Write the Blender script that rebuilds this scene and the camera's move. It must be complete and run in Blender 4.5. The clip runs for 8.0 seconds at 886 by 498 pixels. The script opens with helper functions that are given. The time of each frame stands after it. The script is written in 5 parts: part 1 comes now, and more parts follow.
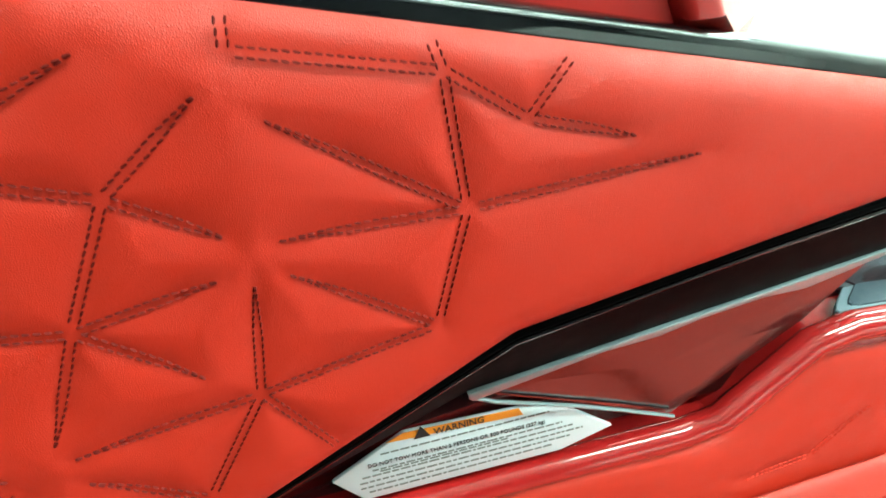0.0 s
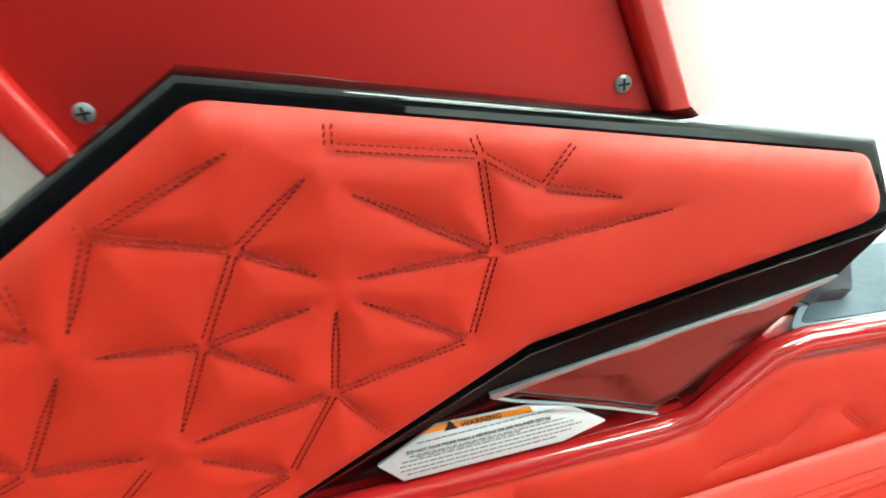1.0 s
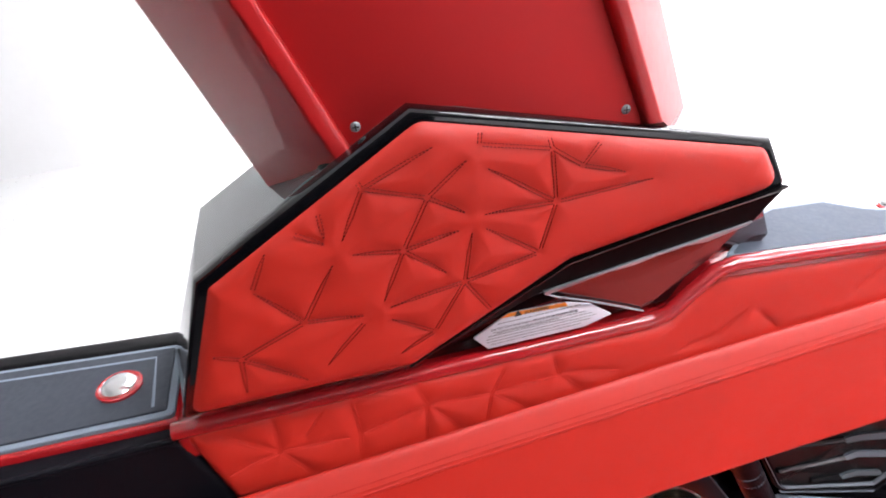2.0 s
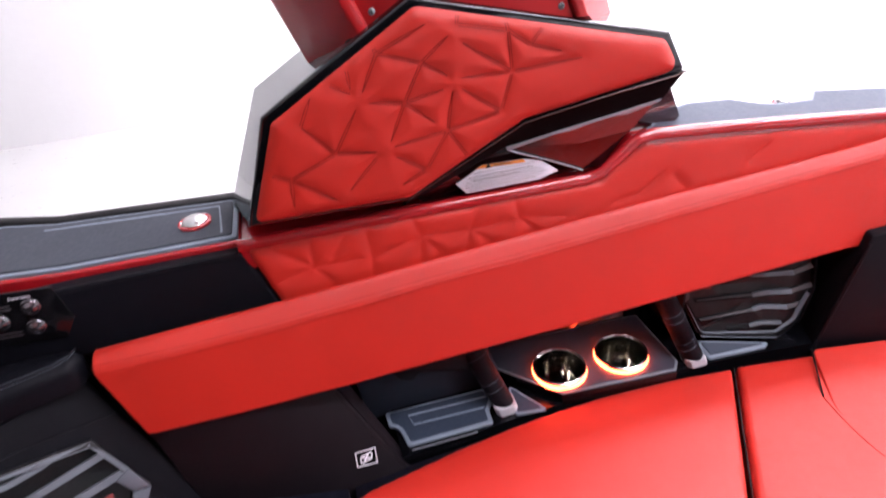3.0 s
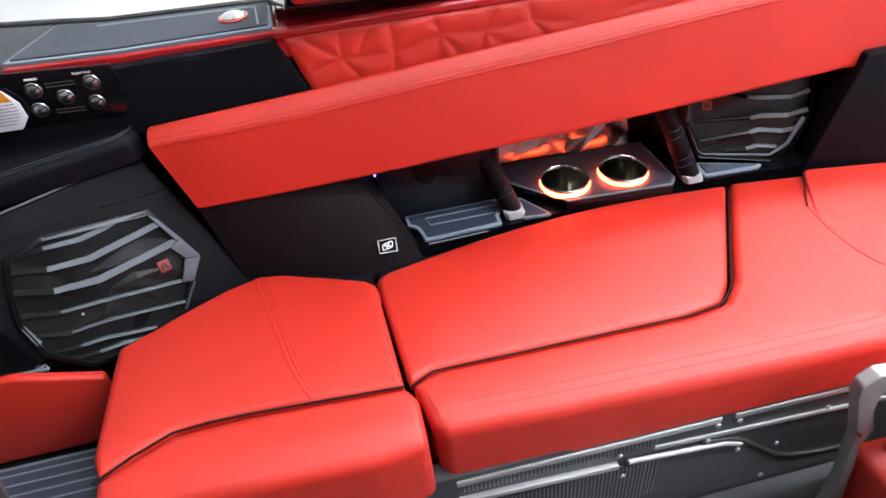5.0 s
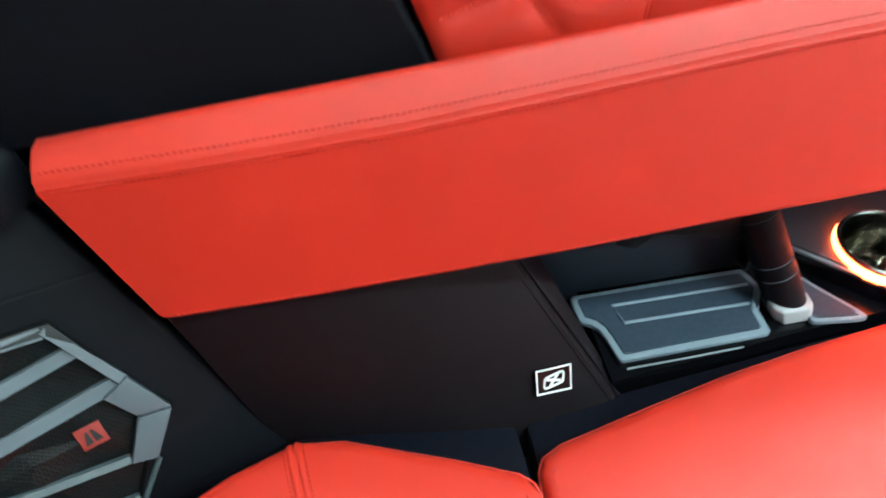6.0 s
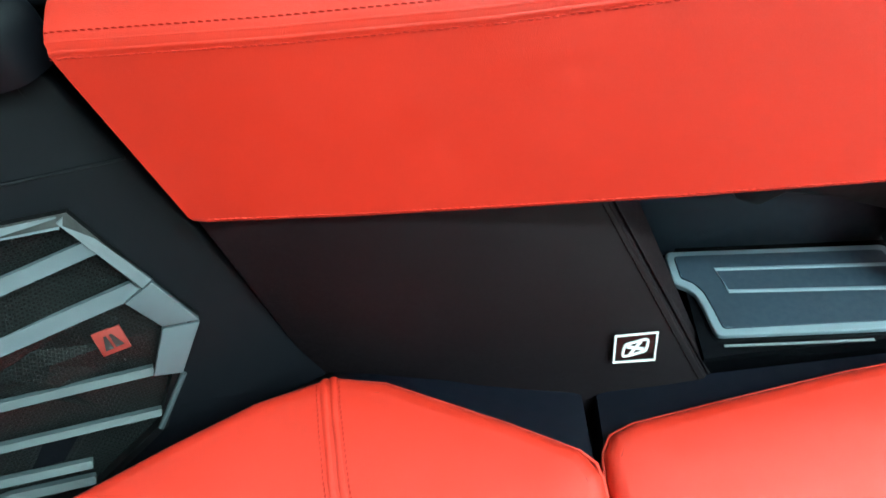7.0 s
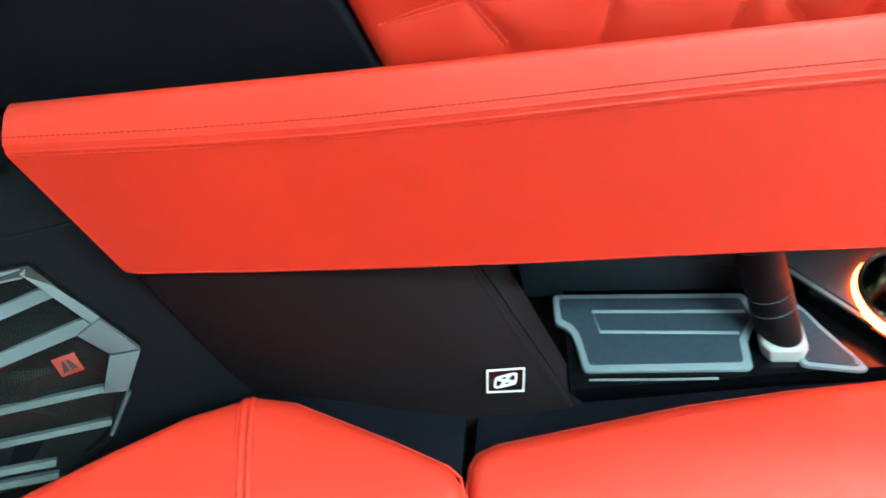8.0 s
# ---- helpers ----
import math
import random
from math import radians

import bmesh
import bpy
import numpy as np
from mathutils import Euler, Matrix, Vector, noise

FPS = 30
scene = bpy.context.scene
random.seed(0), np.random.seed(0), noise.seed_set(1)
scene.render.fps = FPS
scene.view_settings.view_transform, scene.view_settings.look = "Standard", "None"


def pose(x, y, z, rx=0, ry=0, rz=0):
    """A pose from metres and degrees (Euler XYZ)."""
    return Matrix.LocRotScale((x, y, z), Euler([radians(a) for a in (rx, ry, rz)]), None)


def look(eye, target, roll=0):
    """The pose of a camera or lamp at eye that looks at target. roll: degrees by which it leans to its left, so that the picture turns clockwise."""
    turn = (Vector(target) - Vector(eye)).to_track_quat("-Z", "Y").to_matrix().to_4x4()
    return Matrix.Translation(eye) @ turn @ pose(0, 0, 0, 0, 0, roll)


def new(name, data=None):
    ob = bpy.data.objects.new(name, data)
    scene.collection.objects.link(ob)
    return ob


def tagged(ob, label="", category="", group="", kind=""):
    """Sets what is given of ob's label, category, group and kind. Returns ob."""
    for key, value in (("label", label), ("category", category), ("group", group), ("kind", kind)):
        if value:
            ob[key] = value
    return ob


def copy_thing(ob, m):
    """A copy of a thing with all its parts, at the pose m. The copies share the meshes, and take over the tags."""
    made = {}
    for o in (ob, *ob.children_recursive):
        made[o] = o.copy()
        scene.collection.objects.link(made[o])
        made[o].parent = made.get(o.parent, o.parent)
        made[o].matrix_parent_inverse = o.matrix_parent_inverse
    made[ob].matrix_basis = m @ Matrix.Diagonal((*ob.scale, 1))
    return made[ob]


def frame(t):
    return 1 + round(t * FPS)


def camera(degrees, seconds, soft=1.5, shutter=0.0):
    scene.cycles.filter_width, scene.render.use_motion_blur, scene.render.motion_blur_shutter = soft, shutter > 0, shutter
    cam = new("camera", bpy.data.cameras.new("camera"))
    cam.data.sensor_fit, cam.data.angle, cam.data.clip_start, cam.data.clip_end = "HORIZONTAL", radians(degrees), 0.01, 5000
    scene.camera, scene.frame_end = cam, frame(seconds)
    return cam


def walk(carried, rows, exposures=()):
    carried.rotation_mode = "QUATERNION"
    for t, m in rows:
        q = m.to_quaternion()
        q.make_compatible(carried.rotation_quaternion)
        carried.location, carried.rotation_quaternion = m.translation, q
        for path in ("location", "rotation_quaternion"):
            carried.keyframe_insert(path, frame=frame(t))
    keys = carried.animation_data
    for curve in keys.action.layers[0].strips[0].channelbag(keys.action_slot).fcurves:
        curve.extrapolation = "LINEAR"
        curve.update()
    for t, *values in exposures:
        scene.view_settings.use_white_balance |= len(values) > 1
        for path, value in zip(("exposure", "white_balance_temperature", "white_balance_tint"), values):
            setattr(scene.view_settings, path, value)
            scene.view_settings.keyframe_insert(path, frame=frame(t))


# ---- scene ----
cam = camera(68.57, 8.0, 1.6, 0.32)
PATH = [
    (0, (0.2838, -0.0892, 1.1567), (0.5675, 1.5976, 0.1203), -7.06),
    (0.5, (0.2825, -0.1050, 1.1838), (0.5614, 1.5862, 0.1532), -7.06),
    (1, (0.2582, -0.1456, 1.2119), (0.5496, 1.5485, 0.1896), -6.69),
    (1.2, (0.2386, -0.1829, 1.2320), (0.5207, 1.5150, 0.2133), -6.84),
    (2.3, (0.0953, -0.4332, 1.3484), (0.4406, 1.2185, 0.2748), -5.94),
    (2.5, (0.0885, -0.4772, 1.3522), (0.4318, 1.1681, 0.2681), -6.07),
    (3, (0.0596, -0.6646, 1.3213), (0.3826, 0.9751, 0.2226), -6.06),
    (3.5, (0.0050, -0.8322, 1.2701), (0.2966, 0.8042, 0.1578), -6.33),
    (4, (-0.0138, -0.9176, 1.2483), (0.2533, 0.6881, 0.0863), -6.34),
    (4.2, (-0.0024, -0.9298, 1.2420), (0.2463, 0.6565, 0.0496), -6.48),
    (5.3, (0.0070, -0.7541, 1.2053), (0.2016, 0.7225, -0.1295), -6.97),
    (5.5, (-0.0085, -0.6141, 1.1775), (0.1456, 0.8382, -0.1890), -7.16),
    (6, (-0.0718, -0.2411, 0.9818), (0.0365, 1.1245, -0.4754), -5.91),
    (6.5, (-0.0725, -0.2124, 0.9281), (-0.0929, 1.0737, -0.6033), -6.02),
    (7, (-0.0694, -0.1860, 0.9177), (-0.2078, 1.0355, -0.6599), -7.53),
    (7.5, (-0.0432, -0.1646, 0.9534), (-0.2207, 1.0231, -0.6459), -8.02),
    (8, (0.0542, -0.2047, 1.0073), (-0.1797, 1.0060, -0.5674), -9.91),
]
EXPOSURES = [
    (0.0, 0.26, 6150, -24), (1.2, 0.30, 6500, -6), (2.3, -0.22, 6550, 34), (3.4, -0.17, 6550, 38), (4.2, 0.08, 6500, 36),
    (5.3, 0.04, 6250, 14), (6.0, 0.30, 5850, -8), (7.0, 0.62, 5650, -18), (7.5, 0.88, 5650, -20), (8.0, 0.66, 5750, -20),
]
walk(cam, [(t, look(eye, target, roll)) for t, eye, target, roll in PATH], EXPOSURES)

# ---- world and lamps ----
world = bpy.data.worlds.new("world")
scene.world = world
world.use_nodes = True
world.node_tree.nodes["Background"].inputs[0].default_value = (1.0, 1.0, 1.0, 1)
world.node_tree.nodes["Background"].inputs[1].default_value = 0.02
LAMP = 40.0


# ---- materials ----
def material(name, base, rough=0.5, metal=0.0, vary=0.08, patch=6.0, grain=0.0, grain_size=900.0,
             coat=0.0, rough_vary=0.08, cells=False, glow=None, power=0.0, spec=0.5, sheen=0.0, piece=0.0):
    m = bpy.data.materials.new(name)
    m.use_nodes = True
    n, k = m.node_tree.nodes, m.node_tree.links
    b = n["Principled BSDF"]
    co = n.new("ShaderNodeTexCoord")
    big = n.new("ShaderNodeTexNoise")
    big.inputs["Scale"].default_value, big.inputs["Detail"].default_value = patch, 5.0
    k.new(co.outputs["Object"], big.inputs["Vector"])
    fine = n.new("ShaderNodeTexNoise")
    fine.inputs["Scale"].default_value, fine.inputs["Detail"].default_value = patch * 14, 4.0
    k.new(co.outputs["Object"], fine.inputs["Vector"])
    add = n.new("ShaderNodeMath")
    add.operation = "MULTIPLY_ADD"
    add.inputs[1].default_value = 0.45
    k.new(fine.outputs["Fac"], add.inputs[0])
    k.new(big.outputs["Fac"], add.inputs[2])
    ramp = n.new("ShaderNodeMapRange")
    ramp.inputs["From Min"].default_value, ramp.inputs["From Max"].default_value = 0.4, 1.05
    ramp.inputs["To Min"].default_value, ramp.inputs["To Max"].default_value = 1 - vary, 1 + vary
    k.new(add.outputs[0], ramp.inputs["Value"])
    value = ramp.outputs[0]
    if piece:
        info = n.new("ShaderNodeObjectInfo")
        rnd = n.new("ShaderNodeMapRange")
        rnd.inputs["To Min"].default_value, rnd.inputs["To Max"].default_value = 1 - piece, 1 + piece
        k.new(info.outputs["Random"], rnd.inputs["Value"])
        mul = n.new("ShaderNodeMath")
        mul.operation = "MULTIPLY"
        k.new(value, mul.inputs[0])
        k.new(rnd.outputs[0], mul.inputs[1])
        value = mul.outputs[0]
    mix = n.new("ShaderNodeVectorMath")
    mix.operation = "SCALE"
    mix.inputs[0].default_value = base
    k.new(value, mix.inputs["Scale"])
    k.new(mix.outputs[0], b.inputs["Base Color"])
    rr = n.new("ShaderNodeMapRange")
    rr.inputs["From Min"].default_value, rr.inputs["From Max"].default_value = 0.3, 0.7
    rr.inputs["To Min"].default_value, rr.inputs["To Max"].default_value = max(rough - rough_vary, 0.02), min(rough + rough_vary, 1)
    k.new(fine.outputs["Fac"], rr.inputs["Value"])
    k.new(rr.outputs[0], b.inputs["Roughness"])
    b.inputs["Metallic"].default_value = metal
    b.inputs["Coat Weight"].default_value = coat
    b.inputs["Coat Roughness"].default_value = 0.04
    b.inputs["Specular IOR Level"].default_value = spec
    b.inputs["Sheen Weight"].default_value = sheen
    if grain:
        if cells:
            tex = n.new("ShaderNodeTexVoronoi")
            tex.feature = "DISTANCE_TO_EDGE"
            out = tex.outputs["Distance"]
        else:
            tex = n.new("ShaderNodeTexNoise")
            tex.inputs["Detail"].default_value = 3.0
            out = tex.outputs["Fac"]
        tex.inputs["Scale"].default_value = grain_size
        k.new(co.outputs["Object"], tex.inputs["Vector"])
        bump = n.new("ShaderNodeBump")
        bump.inputs["Strength"].default_value = grain
        bump.inputs["Distance"].default_value = 0.0006
        k.new(out, bump.inputs["Height"])
        soft = n.new("ShaderNodeTexNoise")
        soft.inputs["Scale"].default_value = 17.0
        k.new(co.outputs["Object"], soft.inputs["Vector"])
        wave = n.new("ShaderNodeBump")
        wave.inputs["Strength"].default_value = 0.32
        wave.inputs["Distance"].default_value = 0.0028
        k.new(soft.outputs["Fac"], wave.inputs["Height"])
        k.new(wave.outputs[0], bump.inputs["Normal"])
        k.new(bump.outputs[0], b.inputs["Normal"])
    if glow:
        b.inputs["Emission Color"].default_value = (*glow, 1)
        b.inputs["Emission Strength"].default_value = power
    return m


RED = (0.57, 0.023, 0.0095)
red_leather = material("red_leather", RED, 0.45, vary=0.09, grain=0.42, grain_size=1400, cells=True, spec=0.55, sheen=0.02)
red_gelcoat = material("red_gelcoat", (0.42, 0.012, 0.014), 0.14, coat=1.0, vary=0.04, rough_vary=0.03)
red_paint = material("red_paint", (0.47, 0.013, 0.012), 0.34, coat=0.5, spec=0.45, vary=0.03, rough_vary=0.02)
red_satin = material("red_satin", (0.47, 0.013, 0.012), 0.5, vary=0.03, rough_vary=0.03, spec=0.4)
black_vinyl = material("black_vinyl", (0.0036, 0.0040, 0.0062), 0.5, vary=0.2, grain=0.4, grain_size=1300, cells=True, spec=0.12)
kick_vinyl = material("kick_vinyl", (0.0088, 0.0064, 0.0082), 0.55, vary=0.15, patch=20, grain=0.4, grain_size=1300, cells=True, spec=0.12)
navy_vinyl = material("navy_vinyl", (0.0035, 0.0045, 0.010), 0.55, vary=0.2, grain=0.3, grain_size=1300, cells=True, spec=0.2)
black_gloss = material("black_gloss", (0.004, 0.004, 0.005), 0.08, spec=0.36, coat=0.0, vary=0.2, rough_vary=0.02)
pod_black = material("pod_black", (0.004, 0.004, 0.005), 0.04, vary=0.2, rough_vary=0.015, spec=0.5, coat=0.6)
# black gloss body; its bright room reflections are put in as grey
pod_sheen_grey = material("pod_sheen_grey", (0.085, 0.105, 0.108), 0.06, vary=0.04, rough_vary=0.02)
maroon_gloss = material("maroon_gloss", (0.03, 0.006, 0.008), 0.12, coat=0.6, vary=0.1, rough_vary=0.03)
smoked_chrome = material("smoked_chrome", (0.14, 0.112, 0.112), 0.16, metal=1.0, vary=0.08, rough_vary=0.04)
dark_chrome = material("dark_chrome", (0.15, 0.125, 0.12), 0.12, metal=1.0, vary=0.08, rough_vary=0.03)
black_plastic = material("black_plastic", (0.005, 0.005, 0.006), 0.42, vary=0.15, grain=0.2, grain_size=500, spec=0.2)
dark_thread = material("dark_thread", (0.15, 0.011, 0.009), 0.8, vary=0.25, patch=200, spec=0.15)
seam_thread = material("seam_thread", (0.36, 0.018, 0.012), 0.8, vary=0.2, patch=200, spec=0.1)
red_thread = material("red_thread", (0.60, 0.045, 0.030), 0.8, vary=0.2, patch=200, spec=0.1)
grey_thread = material("grey_thread", (0.07, 0.088, 0.11), 0.8, vary=0.2, patch=200)
black_piping = material("black_piping", (0.010, 0.007, 0.007), 0.6, vary=0.15, patch=60, spec=0.15)
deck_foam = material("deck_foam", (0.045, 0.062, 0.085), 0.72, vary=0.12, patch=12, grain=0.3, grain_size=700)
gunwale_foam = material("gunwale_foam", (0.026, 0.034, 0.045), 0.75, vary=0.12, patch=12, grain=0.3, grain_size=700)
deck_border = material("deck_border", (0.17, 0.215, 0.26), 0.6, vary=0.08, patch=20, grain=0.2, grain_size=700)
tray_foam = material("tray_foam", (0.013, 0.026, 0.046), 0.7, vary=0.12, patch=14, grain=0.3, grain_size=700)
shelf_black = material("shelf_black", (0.003, 0.0033, 0.0045), 0.22, vary=0.2, rough_vary=0.05, spec=0.16)
dark_deck = material("dark_deck", (0.028, 0.032, 0.036), 0.75, vary=0.12, patch=12, grain=0.3, grain_size=700)
band_black = material("band_black", (0.004, 0.0032, 0.0036), 0.5, vary=0.2, rough_vary=0.05, spec=0.02)
strip_metal = material("strip_metal", (0.40, 0.41, 0.41), 0.42, metal=0.3, vary=0.06, patch=20)
print_grey = material("print_grey", (0.20, 0.19, 0.19), 0.6, vary=0.1)
# near-black that paints shade on the slat ends
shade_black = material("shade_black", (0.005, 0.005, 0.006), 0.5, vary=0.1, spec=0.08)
badge_grey = material("badge_grey", (0.055, 0.05, 0.052), 0.5, vary=0.08, patch=20, spec=0.4)
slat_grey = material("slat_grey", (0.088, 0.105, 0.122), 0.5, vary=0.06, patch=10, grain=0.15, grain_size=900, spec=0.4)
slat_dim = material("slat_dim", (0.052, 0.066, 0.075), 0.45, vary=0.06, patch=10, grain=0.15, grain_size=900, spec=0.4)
trim_grey = material("trim_grey", (0.34, 0.39, 0.42), 0.34, metal=0.6, vary=0.04, patch=30, rough_vary=0.03)
bead_dark = material("bead_dark", (0.13, 0.13, 0.13), 0.4, vary=0.08, patch=30)
bead_grey = material("bead_grey", (0.22, 0.22, 0.22), 0.4, vary=0.08, patch=30)
cast_grey = material("cast_grey", (0.30, 0.30, 0.30), 0.42, metal=0.2, vary=0.05, patch=12, grain=0.2, grain_size=500)
console_foam = material("console_foam", (0.030, 0.036, 0.050), 0.42, vary=0.12, patch=12, grain=0.3, grain_size=700)
console_border = material("console_border", (0.17, 0.19, 0.21), 0.6, vary=0.08, patch=20)
grey_metal = material("grey_metal", (0.30, 0.32, 0.33), 0.36, metal=0.6, vary=0.05, patch=10, rough_vary=0.03)
bright_metal = material("bright_metal", (0.78, 0.78, 0.78), 0.2, metal=1.0, vary=0.03, patch=10, rough_vary=0.02)
cup_steel = material("cup_steel", (0.52, 0.50, 0.45), 0.10, metal=1.0, vary=0.03, patch=10, rough_vary=0.03)
button_steel = material("button_steel", (0.34, 0.34, 0.36), 0.22, metal=1.0, vary=0.1, patch=60, rough_vary=0.05)
pale_plastic = material("pale_plastic", (0.36, 0.37, 0.39), 0.35, vary=0.05)
label_white = material("label_white", (0.66, 0.65, 0.70), 0.45, vary=0.03)
label_orange = material("label_orange", (0.85, 0.27, 0.02), 0.45, vary=0.03)
ink = material("ink", (0.02, 0.02, 0.02), 0.6, vary=0.1)
white_ink = material("white_ink", (0.75, 0.75, 0.78), 0.5, vary=0.05)
badge_red = material("badge_red", (0.24, 0.030, 0.024), 0.5, vary=0.08)
led_red = material("led_red", (0.9, 0.2, 0.08), 0.4, glow=(1.0, 0.085, 0.020), power=38.0)
led_blue = material("led_blue", (0.1, 0.1, 0.9), 0.4, glow=(0.15, 0.1, 1.0), power=12.0)
plate_metal = material("plate_metal", (0.055, 0.06, 0.063), 0.45, metal=0.2, vary=0.12, patch=14)
seat_shell = material("seat_shell", (0.05, 0.046, 0.05), 0.55, vary=0.1, grain=0.3, grain_size=900, cells=True)
lettering_red = material("lettering_red", (0.6, 0.015, 0.03), 0.35, vary=0.05)
white_paint = material("white_paint", (0.8, 0.81, 0.8), 0.6, vary=0.03, patch=1.0)
dark_paint = material("dark_paint", (0.035, 0.035, 0.038), 0.7, vary=0.08, patch=1.0)
white_floor = material("white_floor", (0.74, 0.75, 0.73), 0.35, vary=0.05, patch=1.5)
cockpit_floor = material("cockpit_floor", (0.05, 0.055, 0.06), 0.65, vary=0.15, patch=8, grain=0.3, grain_size=300)
lamp_glow = material("lamp_glow", (0.9, 0.9, 0.9), 0.5, vary=0.0, glow=(0.93, 1.0, 1.0), power=LAMP)


def perforated(name, metal, hole, pitch):
    """Dark sheet metal with a regular grid of holes."""
    m = bpy.data.materials.new(name)
    m.use_nodes = True
    n, k = m.node_tree.nodes, m.node_tree.links
    b = n["Principled BSDF"]
    co, tex, ramp, mix = n.new("ShaderNodeTexCoord"), n.new("ShaderNodeTexVoronoi"), n.new("ShaderNodeMapRange"), n.new("ShaderNodeMix")
    tex.inputs["Scale"].default_value, tex.inputs["Randomness"].default_value = 1 / pitch, 0.0
    k.new(co.outputs["Object"], tex.inputs["Vector"])
    ramp.inputs["From Min"].default_value, ramp.inputs["From Max"].default_value = 0.42, 0.50
    k.new(tex.outputs["Distance"], ramp.inputs["Value"])
    mix.data_type = "RGBA"
    mix.inputs[6].default_value, mix.inputs[7].default_value = (*hole, 1), (*metal, 1)
    k.new(ramp.outputs[0], mix.inputs[0])
    k.new(mix.outputs[2], b.inputs["Base Color"])
    b.inputs["Roughness"].default_value = 0.30
    b.inputs["Specular IOR Level"].default_value = 0.32
    bump = n.new("ShaderNodeBump")
    bump.inputs["Distance"].default_value = 0.0006
    k.new(ramp.outputs[0], bump.inputs["Height"])
    k.new(bump.outputs[0], b.inputs["Normal"])
    return m


grille_mesh = perforated("grille_mesh", (0.010, 0.012, 0.013), (0.0012, 0.0012, 0.0015), 0.0021)


# ---- building tools ----
def V(*a):
    return Vector(a[0] if len(a) == 1 else a)


def base_of(ob):
    loc = Vector()
    while ob:
        loc += ob.location
        ob = ob.parent
    return loc


def finish(me, mat, sharp=38):
    me.materials.append(mat)
    me.shade_smooth()
    me.set_sharp_from_angle(angle=radians(sharp))
    return me


def part(name, bm, mat, parent, label="", sharp=38):
    """One mesh under a thing or a part; its corners are given in world metres."""
    bmesh.ops.recalc_face_normals(bm, faces=bm.faces)
    bmesh.ops.translate(bm, verts=bm.verts, vec=-base_of(parent))
    me = bpy.data.meshes.new(name)
    bm.to_mesh(me)
    bm.free()
    ob = new(name, finish(me, mat, sharp))
    ob.parent = parent
    if label:
        tagged(ob, label)
    if name == "stitching":
        tagged(ob, kind="stuff")
    return ob


def thing(name, at, label, category, group="", kind=""):
    ob = new(name)
    ob.empty_display_size = 0.05
    ob.location = at
    return tagged(ob, label, category, group, kind)


def solid(name, bm, mat, label="", kind="structure", category=""):
    bmesh.ops.recalc_face_normals(bm, faces=bm.faces)
    me = bpy.data.meshes.new(name)
    bm.to_mesh(me)
    bm.free()
    return tagged(new(name, finish(me, mat)), label, category, "", kind)


def slab(poly, vec, bevel=0.0, seg=2):
    """A polygon of world points pushed along vec, its edges rounded."""
    bm = bmesh.new()
    a = [bm.verts.new(V(p)) for p in poly]
    b = [bm.verts.new(V(p) + V(vec)) for p in poly]
    bm.faces.new(a)
    bm.faces.new(b[::-1])
    for i in range(len(a)):
        j = (i + 1) % len(a)
        bm.faces.new((a[i], b[i], b[j], a[j]))
    bmesh.ops.recalc_face_normals(bm, faces=bm.faces)
    if bevel:
        bmesh.ops.bevel(bm, geom=list(bm.edges), offset=bevel, segments=seg, profile=0.5, affect="EDGES", clamp_overlap=True)
    return bm


def box(x0, x1, y0, y1, z0, z1, bevel=0.0, seg=2):
    return slab([(x0, y0, z0), (x1, y0, z0), (x1, y1, z0), (x0, y1, z0)], (0, 0, z1 - z0), bevel, seg)


def rounded(pts, r, n=5):
    """A 2D outline with its corners rounded; r: one radius or one for each corner."""
    out = []
    for i, p in enumerate(pts):
        rad = r[i] if isinstance(r, (list, tuple)) else r
        p, a, b = V(p), V(pts[i - 1]), V(pts[(i + 1) % len(pts)])
        da, db = (a - p), (b - p)
        ang = da.angle(db)
        if rad <= 0 or ang > 3.05:
            out.append(tuple(p))
            continue
        cut = min(rad / math.tan(ang / 2), da.length * 0.45, db.length * 0.45)
        s, e = p + da.normalized() * cut, p + db.normalized() * cut
        for j in range(n + 1):
            t = j / n
            out.append(tuple(s * (1 - t) ** 2 + p * 2 * t * (1 - t) + e * t * t))
    return out


def area(pts):
    return sum(pts[i - 1][0] * p[1] - p[0] * pts[i - 1][1] for i, p in enumerate(pts)) / 2


def inset(pts, d):
    if area(pts) < 0:
        pts = pts[::-1]
    out = []
    for i, p in enumerate(pts):
        a, b = V(pts[i - 1]), V(pts[(i + 1) % len(pts)])
        p = V(p)
        e1, e2 = (p - a), (b - p)
        if e1.length < 1e-7 or e2.length < 1e-7:
            out.append(tuple(p))
            continue
        n1, n2 = V(-e1.y, e1.x).normalized(), V(-e2.y, e2.x).normalized()
        m = (n1 + n2)
        m = m.normalized() if m.length > 1e-6 else n1
        out.append(tuple(p + m * (d / max(m.dot(n1), 0.5))))
    return out


def flat(u, v, h):
    return V(u, v, h)


def drawn_in(pts, d):
    """The outline moved inwards by d; where a small curve would turn inside out it closes to a point."""
    new_pts = [V(p) for p in inset(pts, d)]
    n = len(pts)
    for _ in range(12):
        bad = False
        for i in range(n):
            j = (i + 1) % n
            if (new_pts[j] - new_pts[i]).dot(V(pts[j]) - V(pts[i])) < -1e-12:
                new_pts[i] = new_pts[j] = (new_pts[i] + new_pts[j]) / 2
                bad = True
        if not bad:
            break
    return [tuple(p) for p in new_pts]


